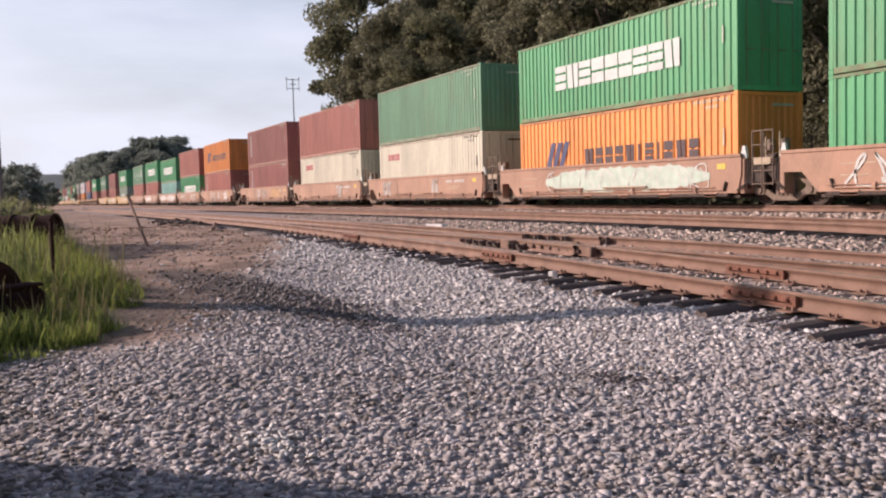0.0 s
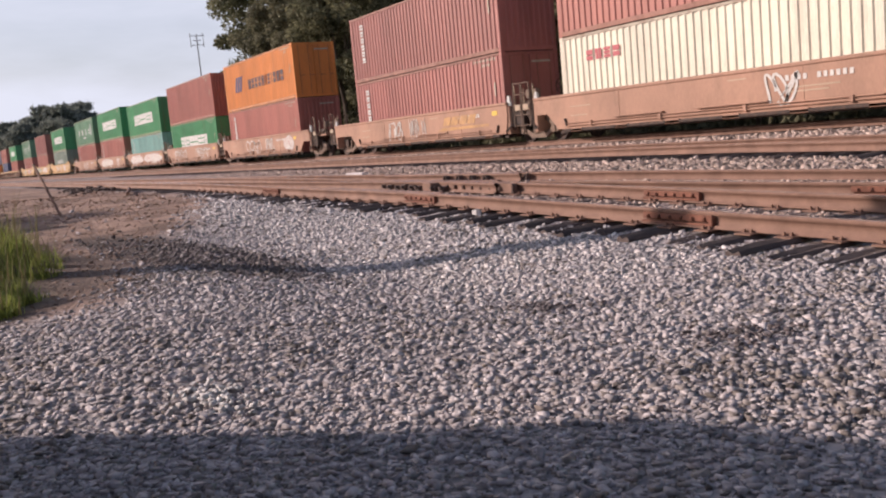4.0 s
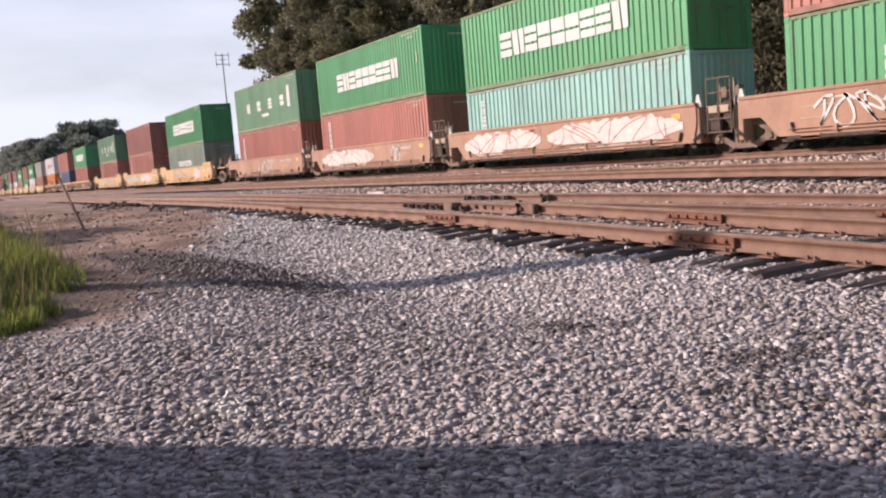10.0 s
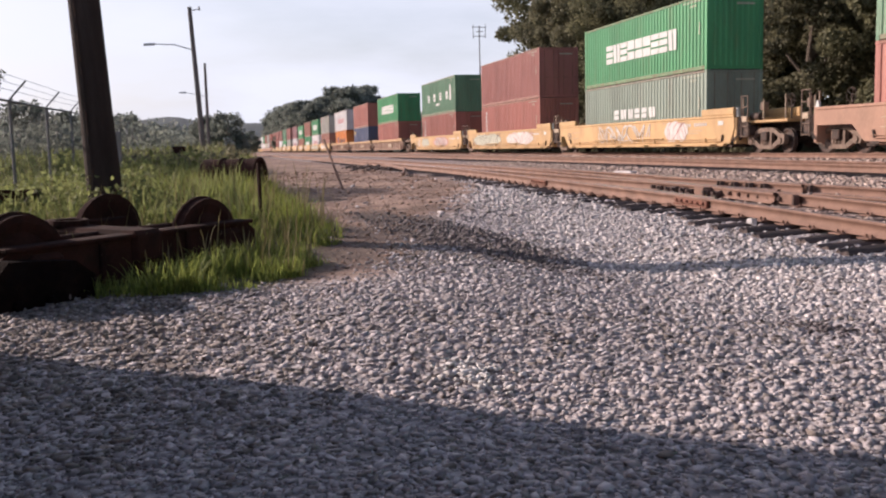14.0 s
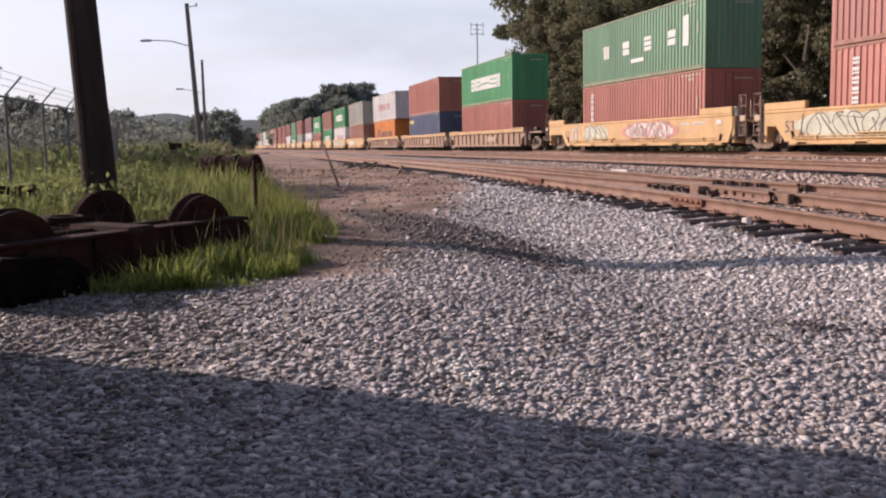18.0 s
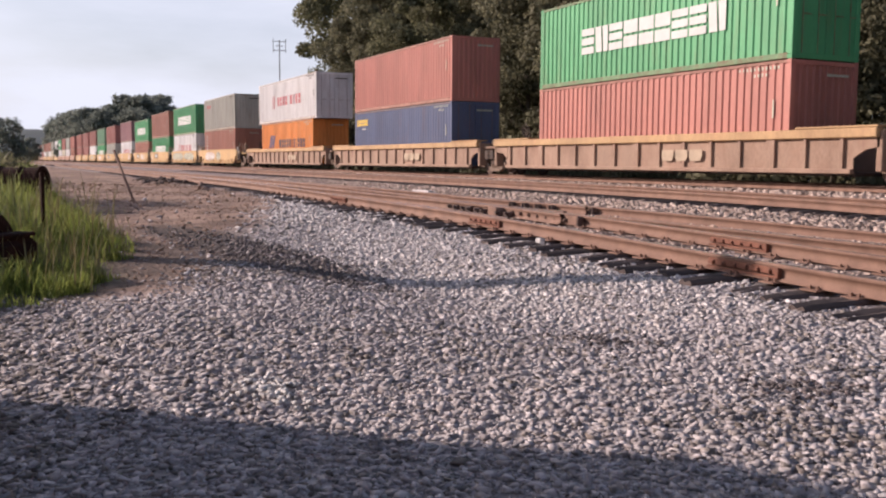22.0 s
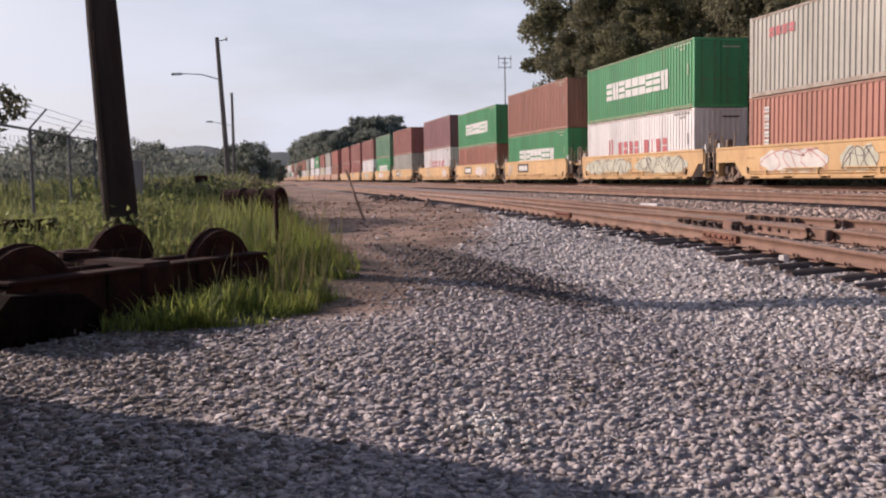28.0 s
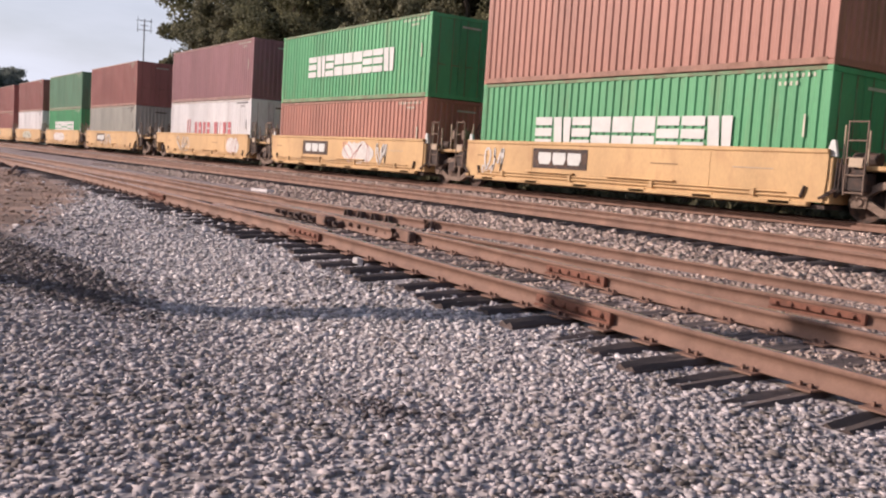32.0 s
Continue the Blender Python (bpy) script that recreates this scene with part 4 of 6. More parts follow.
    scrub("lane_thicket", "dark bushes growing over scrap beside the lane", 90, (-46, -22), (-3.0, 0.4), (0.5, 1.1), 0.09, 16000, M_LEAF2)
    # a low wooded hill on the horizon, haze put into its blue-grey colour
    m = mat("hazy hill", (0.07, 0.09, 0.095), 1.0, 0, 0.25, 0.02, 0.15, 0.0)
    n = 90
    az = np.linspace(math.radians(66), math.radians(130), n)
    h = 26 + 9 * np.sin(az * 9) + 5 * np.sin(az * 31 + 1) + 2.0 * np.sin(az * 83)
    rows = []
    for dist, up in ((800, -8), (900, 0.55), (1000, 0.95), (1100, 1.0), (1300, 0.4), (1500, -8)):
        rows.append(np.stack([-dist * np.sin(az), dist * np.cos(az), h * up if up > 0 else np.full(n, float(up))], -1))
    v = np.concatenate(rows)
    i, j = np.meshgrid(np.arange(5), np.arange(n - 1), indexing="ij")
    a = (i * n + j).ravel()
    ob = new("hill", soup("hill", v, np.stack([a, a + 1, a + n + 1, a + n], -1), m, True))
    tagged(ob, "low hazy wooded hill on the horizon", "hill", kind="structure")


# ---- poles, fence and scrap beside the yard ----


def build_left():
    # big utility pole
    p = empty("utility_pole", pose(-13.83, -1.55, float(land(-13.83, -1.55)), 2.6, 0, 0))
    bm = bmesh.new()
    lathe(bm, [(0.24 - 0.008 * k + 0.004 * (k % 3), -0.5 + 0.75 * k) for k in range(18)], 22, "z")
    part("shaft", bm, M_POLE, p)
    bm = bmesh.new()
    rod(bm, (0.21, -0.12, -0.3), (0.18, -0.10, 9), 0.012, 6)
    part("ground_wire", bm, M_STEEL, p)
    bm = box(bmesh.new(), -0.06, 0.06, -1.2, 1.2, 11.0, 11.12)
    part("crossarm", bm, M_POLE, p)
    tagged(p, "thick dark creosoted wooden utility pole in the grass", "utility pole")
    # lamp pole far down the lane
    p = empty("street_lamp", pose(-63.4, -0.75, float(land(-63.4, -1.2)), 2.4))
    bm = bmesh.new()
    rod(bm, (0, 0, -0.4), (-0.1, -0.05, 10.1), 0.19, 12, 0.13)
    part("shaft", bm, M_FARPOLE, p)
    bm = bmesh.new()
    rod(bm, (0, 0, 7.35), (0, -1.2, 7.75), 0.035, 8)
    rod(bm, (0, -1.2, 7.75), (0, -2.5, 7.85), 0.03, 8)
    part("arm", bm, M_GALV, p)
    bm = bmesh.new()
    box(bm, -0.12, 0.12, -3.1, -2.4, 7.76, 7.9, 0.04)
    part("lamp_head", bm, M_GALV, p)
    bm = bmesh.new()
    rod(bm, (0, 0, 9.85), (0, 0.55, 9.95), 0.03, 6)
    rod(bm, (0, 0.55, 9.85), (0, 0.55, 10.1), 0.06, 8)
    part("bracket", bm, M_GALV, p)
    tagged(p, "wooden street lamp pole with a long curved arm", "street lamp")
    p = empty("utility_pole", pose(-90, -0.6, float(land(-90, -0.7))))
    part("shaft", rod(bmesh.new(), (0, 0, -0.4), (0, 0, 8.95), 0.17, 10, 0.12), M_FARPOLE, p)
    bm = bmesh.new()
    rod(bm, (0, 0, 5.9), (0, -1.9, 6.3), 0.03, 6)
    box(bm, -0.1, 0.1, -2.4, -1.8, 6.22, 6.36)
    part("arm", bm, M_GALV, p)
    tagged(p, "slim far utility pole with a small lamp arm", "utility pole")
    # signal mast by the wood
    p = empty("radio_mast", pose(-248.2, 71.3, 0))
    part("shaft", rod(bmesh.new(), (0, 0, -1), (0, 0, 33), 0.22, 8, 0.14), M_FARPOLE, p)
    for z, w in ((32.6, 4.0), (30.2, 3.6), (31.4, 2.0)):
        part("crossarm", box(bmesh.new(), -0.15, 0.15, -w / 2, w / 2, z - 0.07, z + 0.07), M_FARPOLE, p)
    for y in (-1.7, 1.7):
        part("antenna", rod(bmesh.new(), (0, y, 29.6), (0, y, 33.4), 0.08, 6), M_FARPOLE, p)
    tagged(p, "tall thin mast with crossarms beside the trees", "mast")
    # chain-link fence with barbed wire arms
    fence = tagged(empty("fence"), "chain-link fence with barbed wire on angled arms", "fence")
    def fy(x):
        return -3.3 + 0.022 * (x + 14)
    post = mesh_of(rod(bmesh.new(), (0, 0, -0.4), (0, 0, 1.85), 0.03, 8), "post", M_FENCE)
    arm = mesh_of(rod(bmesh.new(), (0, 0, 1.85), (0.0, 0.28, 2.17), 0.016, 6), "barb_arm", M_FENCE)
    for k in range(24):
        x = -13 - 4.1 * k
        m = pose(x, fy(x), float(land(x, fy(x))) + 0.21)
        part("post", post, None, fence, "", m)
        part("barb_arm", arm, None, fence, "", m)
    bm2 = bmesh.new()
    for k in range(23):
        a, b = -13 - 4.1 * k, -13 - 4.1 * (k + 1)
        za, zb = float(land(a, fy(a))) + 0.21, float(land(b, fy(b))) + 0.21
        part("top_rail", rod(bmesh.new(), (a, fy(a), za + 1.83), (b, fy(b), zb + 1.83), 0.022, 6), M_FENCE, fence)
        for o in (0.12, 0.2, 0.28):
            rod(bm2, (a, fy(a) + o, za + 1.85 + o * 1.14), (b, fy(b) + o, zb + 1.85 + o * 1.14), 0.004, 4)
    part("barbed_wire", bm2, M_FENCE, fence)
    bm = bmesh.new()
    x = -13.0
    while x > -40:
        for s in (-1, 1):
            xe = x + s * 2.0
            if -83 < xe < -13:
                rod(bm, (x, fy(x), float(land(x, fy(x))) + 0.15), (xe, fy(xe), float(land(xe, fy(xe))) + 1.92), 0.0018, 3)
        x -= 0.3
    part("wire_mesh", bm, M_STEEL, fence)
    # thin marker post and leaning rod
    ob = part("marker_post", box(bmesh.new(), -0.028, 0.028, -0.02, 0.02, -0.15, 0.96, 0.006), M_RUSTY, None, "", pose(-12.63, 0.5, float(land(-12.63, 0.5)) - 0.02, 0, -1, 20))
    tagged(ob, "thin dark marker post standing in the grass", "post")
    ob = part("leaning_rod", rod(bmesh.new(), (0, 0, -0.1), (-1.6, -0.25, 1.15), 0.03, 6), M_RAIL, None, "", pose(-21.0, 2.75, float(land(-21, 2.75))))
    tagged(ob, "rusty iron rod leaning beside the dirt lane", "rod")


def side_frame_mesh(material):
    bm = bmesh.new()
    # top member, bottom member and columns leave the window open
    prism(bm, [(-1.10, 0.50), (-1.08, 0.64), (-0.80, 0.68), (-0.55, 0.82), (-0.28, 0.88), (0.28, 0.88), (0.55, 0.82), (0.80, 0.68), (1.08, 0.64), (1.10, 0.50), (0.78, 0.52), (0.50, 0.68), (0.26, 0.74), (-0.26, 0.74), (-0.50, 0.68), (-0.78, 0.52)], -0.07, 0.07)
    for s in (-1, 1):
        prism(bm, [(s * 0.80, 0.53), (s * 0.92, 0.42), (s * 0.42, 0.15), (s * 0.30, 0.26)], -0.065, 0.065)
        prism(bm, [(s * 0.22, 0.25), (s * 0.33, 0.25), (s * 0.33, 0.76), (s * 0.22, 0.76)], -0.068, 0.068)
        prism(bm, [(s * 0.74, 0.30), (s * 1.06, 0.30), (s * 1.12, 0.46), (s * 1.08, 0.56), (s * 0.72, 0.56)], -0.09, 0.09)
        lathe(bm, [(0.085, -0.13), (0.10, -0.10), (0.10, 0.0)], 12, "y", (s * 0.89, 0, 0.42))
    prism(bm, [(-0.44, 0.14), (0.44, 0.14), (0.38, 0.27), (-0.38, 0.27)], -0.085, 0.085)
    return mesh_of(bm, "side_frame", material)


def wheelset_mesh(material, r=0.42):
    bm = bmesh.new()
    rod(bm, (0, -1.02, 0), (0, 1.02, 0), 0.075, 10)
    for s in (-1, 1):
        y = s * 0.75
        lathe(bm, [(0.12, y + s * 0.075), (0.15, y + s * 0.075), (0.30, y + s * 0.02), (r - 0.06, y + s * 0.055), (r, y + s * 0.05), (r, y - s * 0.03), (r + 0.026, y - s * 0.045), (r + 0.026, y - s * 0.07), (r - 0.06, y - s * 0.07), (0.15, y - s * 0.03), (0.12, y - s * 0.06)][::s], 26)
    return mesh_of(bm, "wheelset", material)


def spring_mesh():
    bm = bmesh.new()
    for x in (-0.15, 0, 0.15):
        prof = []
        for k in range(7):
            prof += [(0.055, 0.27 + k * 0.05), (0.068, 0.29 + k * 0.05)]
        lathe(bm, prof, 8, "z", (x, 0, 0))
    return mesh_of(bm, "spring", M_BOGIE)


def build_scrap():
    # a spare bogie left in the grass
    d = Vector((-0.75, 0.66))
    turn = math.degrees(math.atan2(d.y, d.x))
    base = float(land(-10.04, -1.53)) - 0.13
    b = empty("spare_bogie", pose(-10.04, -1.53, base, 1.0, 0, turn))
    ws = wheelset_mesh(M_RUSTY, 0.45)
    for s in (-1, 1):
        # deep cast side beam, arched over the axle boxes
        outline = [(-1.62, 0.30), (-1.62, 0.52), (-1.5, 0.60), (1.5, 0.60), (1.62, 0.52), (1.62, 0.30), (1.42, 0.30), (1.36, 0.40), (0.98, 0.40), (0.92, 0.24), (0.50, 0.12), (-0.50, 0.12), (-0.92, 0.24), (-0.98, 0.40), (-1.36, 0.40), (-1.42, 0.30)]
        part("frame_beam", prism(bmesh.new(), outline, s * 0.98 - 0.07, s * 0.98 + 0.07), M_RUSTY, b)
        part("beam_flange", box(bmesh.new(), -1.56, 1.56, s * 0.98 - 0.11, s * 0.98 + 0.11, 0.595, 0.635, 0.01), M_RUSTY, b)
        part("frame_bar", box(bmesh.new(), -1.3, 1.3, s * 0.58 - 0.04, s * 0.58 + 0.04, 0.50, 0.64, 0.02), M_RUSTY, b)
        part("wheelset", ws, None, b, "", pose(s * 1.165, 0, 0.43))
        for e in (-1, 1):
            part("axle_box", box(bmesh.new(), e * 1.165 - 0.17, e * 1.165 + 0.17, s * 0.98 - 0.14, s * 0.98 + 0.14, 0.26, 0.56, 0.04), M_RUSTY, b)
            part("rib", box(bmesh.new(), e * 0.55 - 0.03, e * 0.55 + 0.03, s * 1.05 - 0.03, s * 1.05 + 0.03, 0.14, 0.59, 0.01), M_RUSTY, b)
        part("brake_beam", rod(bmesh.new(), (s * 0.38, -0.85, 0.40), (s * 0.38, 0.85, 0.40), 0.05, 8), M_RUSTY, b)
        part("spring", spring_mesh(), None, b, "", pose(0, s * 0.98, -0.12))
        part("end_bar", box(bmesh.new(), s * 1.58 - 0.06, s * 1.58 + 0.06, -1.0, 1.0, 0.34, 0.50, 0.02), M_RUSTY, b)
    part("bolster", box(bmesh.new(), -0.19, 0.19, -1.1, 1.1, 0.34, 0.66, 0.04), M_RUSTY, b)
    bm = bmesh.new()
    lathe(bm, [(0.19, 0.66), (0.19, 0.72), (0.14, 0.72), (0.14, 0.68)], 18, "z")
    part("centre_plate", bm, M_RUSTY, b)
    # near-black block added over the near axle end, for the shade there
    part("end_casting", prism(bmesh.new(), [(-1.86, -0.02), (-0.86, -0.02), (-0.86, 0.36), (-1.05, 0.50), (-1.70, 0.56), (-1.86, 0.40)], -1.30, -1.06), M_SHADE_BLACK, b, "near-black block in place of the bogie's shaded end")
    for k in range(3):
        part("casting_bolt", lathe(bmesh.new(), [(0.045, -1.30), (0.045, -1.335), (0.025, -1.35)], 6, "y", (-1.65 + 0.32 * k, 0, 0.2)), M_SHADE_BLACK, b)
    tagged(b, "rusty spare bogie standing in the grass", "bogie")
    # a rusty drum further back in place of a bush, a steel bin, a plank
    bm = bmesh.new()
    lathe(bm, [(0.36, -0.60), (0.40, -0.60), (0.40, -0.22), (0.43, -0.20), (0.40, -0.18), (0.40, 0.18), (0.43, 0.20), (0.40, 0.22), (0.40, 0.52), (0.43, 0.54), (0.43, 0.58), (0.37, 0.58), (0.36, 0.52), (0.05, 0.52)], 24)
    ob = part("drum", bm, M_RUSTY, None, "", pose(-19.6, 0.30, float(land(-19.6, 0.42)) + 0.42, 0, 0, -24))
    tagged(ob, "wide rusty steel drum in place of a low dark bush", "drum")
    for x, y in ((-19.35, -0.1), (-19.8, 0.66)):
        ob = part("timber_block", box(bmesh.new(), -0.45, 0.45, -0.09, 0.09, -0.1, 0.14, 0.02), M_TIE, None, "", pose(x, y, float(land(x, y)), 0, 0, -24))
        tagged(ob, "old timber block under the steel drum", "timber")
    ob = part("concrete_post", box(bmesh.new(), -0.13, 0.13, -0.13, 0.13, -0.3, 1.51, 0.02), M_WALL, None, "", pose(-22.9, -2.3, float(land(-22.9, -2.3))))
    tagged(ob, "square grey concrete post in the weeds", "post")
    p = empty("marker_post", pose(-25.0, -0.95, float(land(-25.0, -0.95))))
    part("shaft", box(bmesh.new(), -0.04, 0.04, -0.04, 0.04, -0.3, 1.0, 0.008), M_RUSTY, p)
    part("head_box", box(bmesh.new(), -0.08, 0.08, -0.16, 0.16, 0.92, 1.10, 0.02), M_RUSTY, p)
    tagged(p, "dark post with a small box on top in the weeds", "post")
    bm = bmesh.new()
    prism(bm, [(-0.42, 0), (0.42, 0), (0.55, 0.5), (-0.55, 0.5)], -0.35, 0.35)
    bmesh.ops.inset_region(bm, faces=[f for f in bm.faces if f.normal.z > 0.9], thickness=0.05)
    for f in [f for f in bm.faces if f.normal.z > 0.9 and f.calc_area() < 0.85 and abs(f.calc_center_median().x) < 0.1 and abs(f.calc_center_median().y) < 0.1]:
        bmesh.ops.translate(bm, verts=f.verts, vec=(0, 0, -0.4))
    ob = part("steel_bin", bm, M_RUSTY, None, "", pose(-14.2, -3.05, float(land(-14.2, -3.0)) + 0.18, 0, 0, 95))
    tagged(ob, "dark tapered steel bin standing in the weeds", "bin")
    ob = part("plank", box(bmesh.new(), -0.30, 0.30, -0.08, 0.08, 0, 0.05, 0.008), M_FARPOLE, None, "", pose(-8.35, -1.60, float(land(-8.35, -1.75)) + 0.02, 0, 0, 100))
    tagged(ob, "grey weathered plank on the gravel edge", "plank")
    rng = np.random.default_rng(3)
    shapes, faces = stone_shapes(1, rng)
    bm = bmesh.new()
    vs = [bm.verts.new(Vector(p) * 0.058) for p in shapes[0]]
    for f in faces:
        bm.faces.new([vs[i] for i in f])
    ob = part("white_rock", bm, M_WHITE, None, "", pose(-9.96, 6.16, float(land(-9.96, 6.16)) + 0.07))
    tagged(ob, "pale rock lying against the tie ends", "rock")
    ob = part("slab", box(bmesh.new(), -0.42, 0.42, -0.10, 0.10, 0, 0.08, 0.015), M_PALE_STONE, None, "", pose(-22.4, 10.25, float(land(-22.4, 10.25)) - 0.01, 0, 0, 6))
    tagged(ob, "pale concrete slab lying between the tracks", "slab")
    # heap of spoil and a loose bent rail by the switch
    n = 120
    x, y = -36.0 + rng.normal(0, 1.6, n), 5.6 + rng.normal(0, 0.4, n)
    s = rng.uniform(0.03, 0.12, n)
    scatter("spoil_heap", "dark heap of spoil and broken timber", x, y, land(x, y) + rng.uniform(0, 0.10, n), s, rng, M_TIE)
    bm = bmesh.new()
    rod(bm, (-34.5, 6.1, float(land(-34.5, 6.1)) + 0.16), (-29.0, 5.75, float(land(-29, 5.7)) + 0.13), 0.05, 8)
    rod(bm, (-29.0, 5.75, float(land(-29, 5.75)) + 0.13), (-26.5, 5.2, float(land(-26.5, 5.2)) + 0.06), 0.05, 8)
    ob = part("loose_rail", bm, M_RAIL)
    tagged(ob, "bent rusty rail lying beside the track", "rail")
    # unseen building at the camera's back, whose shade falls across the stone
    # set near the camera, so it also blocks sky over the shaded stone
    reach = 9.0
    c = Vector((-2.9, 2.75)) - SUN_AZ.to_2d() * reach
    along = Vector((0.92, 0.39))
    h = reach * math.tan(SUN_EL) + float(land(-2.9, 2.75))
    bm = bmesh.new()
    box(bm, 0, 17, -9, 0, -1.5, h, 0.05)
    ob = part("shed", bm, M_WALL, None, "", pose(c.x, c.y, 0, 0, 0, math.degrees(math.atan2(along.y, along.x))))
    tagged(ob, "unseen plain grey shed behind the yard", "building", kind="structure")

# ---- containers ----
HC, STD = 2.896, 2.591


def ribbed(bm, length, z0, z1, y, pitch=0.278, depth=0.036, axis="x"):
    """A corrugated steel wall along x (or y), its outer ridges at y."""
    n = max(2, round(length / pitch))
    p = length / n
    s = 1 if y > 0 else -1
    line = []
    for k in range(n):
        x = -length / 2 + k * p
        line += [(x, y), (x + 0.36 * p, y), (x + 0.49 * p, y - s * depth), (x + 0.87 * p, y - s * depth)]
    line.append((length / 2, y))
    pts = [(a, b) if axis == "x" else (b, a) for a, b in line]
    lo = [bm.verts.new((a, b, z0)) for a, b in pts]
    hi = [bm.verts.new((a, b, z1)) for a, b in pts]
    for k in range(len(pts) - 1):
        f = (lo[k], lo[k + 1], hi[k + 1], hi[k])
        bm.faces.new(f if (s < 0) == (axis == "x") else f[::-1])
    return bm


def brand_blocks(widths, x0, z0, z1, gap, forms="o"):
    """A row of plain shapes on the wall's outer ridges, one for each sign of a mark:
    o a solid block, e three stacked bars, d two stacked blocks, v two slanted bars, t a thin post."""
    bm = bmesh.new()
    x, h = x0, z1 - z0
    y0, y1 = -1.2275, -1.2235

    def slab(a, b, c, d):
        box(bm, x + a * w, x + b * w, y0, y1, z0 + c * h, z0 + d * h)

    for k, w in enumerate(widths):
        form = forms[k % len(forms)]
        if form == "e":
            for c in (0.0, 0.365, 0.73):
                slab(0, 1, c, c + 0.27)
        elif form == "d":
            slab(0, 1, 0, 0.42)
            slab(0, 1, 0.52, 1)
        elif form == "v":
            prism(bm, [(x, z1), (x + 0.46 * w, z1), (x + 0.56 * w, z0), (x + 0.10 * w, z0)], y0, y1)
            prism(bm, [(x + 0.56 * w, z1), (x + w, z1), (x + w, z0), (x + 0.66 * w, z0)], y0, y1)
        elif form == "t":
            slab(0.25, 0.7, 0, 1)
        else:
            slab(0, 1, 0, 1)
        x += w + gap
    return bm


def writing(word, size):
    """Painted characters as a thin mesh, standing on the x axis."""
    cu = bpy.data.curves.new("marking", "FONT")
    cu.body, cu.size, cu.extrude = word, size, 0.002
    ob = bpy.data.objects.new("marking", cu)
    scene.collection.objects.link(ob)
    bpy.context.view_layer.update()
    me = bpy.data.meshes.new_from_object(ob.evaluated_get(bpy.context.evaluated_depsgraph_get()))
    bpy.data.objects.remove(ob)
    bpy.data.curves.remove(cu)
    bm = bmesh.new()
    bm.from_mesh(me)
    bpy.data.meshes.remove(me)
    return bm


def container(colour, height=HC, length=12.192, brand="", door=True, far=False):
    """A steel box container; its origin lies at the middle of its floor."""
    m = PAINTS[colour]
    words = {"wide": "white block lettering", "mid": "white spaced lettering", "navy": "navy lettering", "red": "red lettering", "side": "white marks on its side", "small": "small red lettering", "yellow": "yellow lettering", "ym": "red lettering", "pale": "white lettering low down"}
    c = tagged(empty("shipping_container"), f"{colour} corrugated steel shipping container" + (f" with {words[brand]}" if brand else ", faded and stained"), "container", "containers on the train")
    L, W = length / 2, 1.219
    for s in (-1, 1):
        part("side_wall", ribbed(bmesh.new(), length - 0.24, 0.15, height - 0.09, s * (W - 0.006)), m, c)
        part("bottom_rail", box(bmesh.new(), -L + 0.16, L - 0.16, s * W - 0.06 * (s > 0), s * W + 0.06 * (s < 0), 0.02, 0.17, 0.008), RAILING[colour], c)
        part("top_rail", box(bmesh.new(), -L + 0.16, L - 0.16, s * W - 0.06 * (s > 0), s * W + 0.06 * (s < 0), height - 0.10, height - 0.012, 0.008), RAILING[colour], c)
    part("roof", box(bmesh.new(), -L + 0.12, L - 0.12, -W + 0.05, W - 0.05, height - 0.05, height - 0.016), m, c)
    part("floor", box(bmesh.new(), -L + 0.12, L - 0.12, -W + 0.05, W - 0.05, 0.10, 0.16), M_STEEL, c)
    for sx in (-1, 1):
        for sy in (-1, 1):
            x, y = sx * (L - 0.08), sy * (W - 0.08)
            part("corner_post", box(bmesh.new(), x - 0.08, x + 0.08, y - 0.08, y + 0.08, 0.118, height - 0.118, 0.012), m, c)
            for z in () if far else (0.0, height - 0.118):
                part("corner_casting", box(bmesh.new(), x - 0.089, x + 0.082, y - 0.082, y + 0.082, z, z + 0.118, 0.012), m, c)
        if sx > 0 and door:
            for sy in (-1, 1):
                d = part("door", box(bmesh.new(), L - 0.10, L - 0.045, sy * 0.58 - 0.57, sy * 0.58 + 0.57, 0.16, height - 0.13, 0.01), m, c)
                for o in () if far else (-0.28, 0.28):
                    bm = rod(bmesh.new(), (L - 0.03, sy * 0.58 + o, 0.1), (L - 0.03, sy * 0.58 + o, height - 0.1), 0.017, 6)
                    box(bm, L - 0.04, L - 0.015, sy * 0.58 + o - 0.02, sy * 0.58 + o + 0.3, 1.15, 1.19)
                    part("locking_bar", bm, RAILING[colour], d)
        else:
            part("end_wall", ribbed(bmesh.new(), 2 * W - 0.3, 0.15, height - 0.1, sx * (L - 0.03), 0.25, 0.04, "y"), m, c)
        part("end_sill", box(bmesh.new(), sx * L - 0.08 - 0.05 * sx, sx * L + 0.06 - 0.07 * sx, -W + 0.16, W - 0.16, 0.02, 0.16), m, c)
        part("end_header", box(bmesh.new(), sx * L - 0.08 - 0.05 * sx, sx * L + 0.06 - 0.07 * sx, -W + 0.16, W - 0.16, height - 0.13, height - 0.014), m, c)
    if brand == "wide":
        part("lettering", brand_blocks([0.725] * 9, -3.4, 1.01, 1.86, 0.065, "evedddeev"), M_LETTER, c, "bold white block lettering")
    elif brand == "mid":
        part("lettering", brand_blocks([0.66] * 4, -3.55, 1.16, 1.76, 1.54, "vded"), M_LETTER, c, "spaced white lettering")
        part("stripe", box(bmesh.new(), 4.32, 4.80, -1.2275, -1.2235, 1.0, 2.2), M_LETTER, c, "white upright bar")
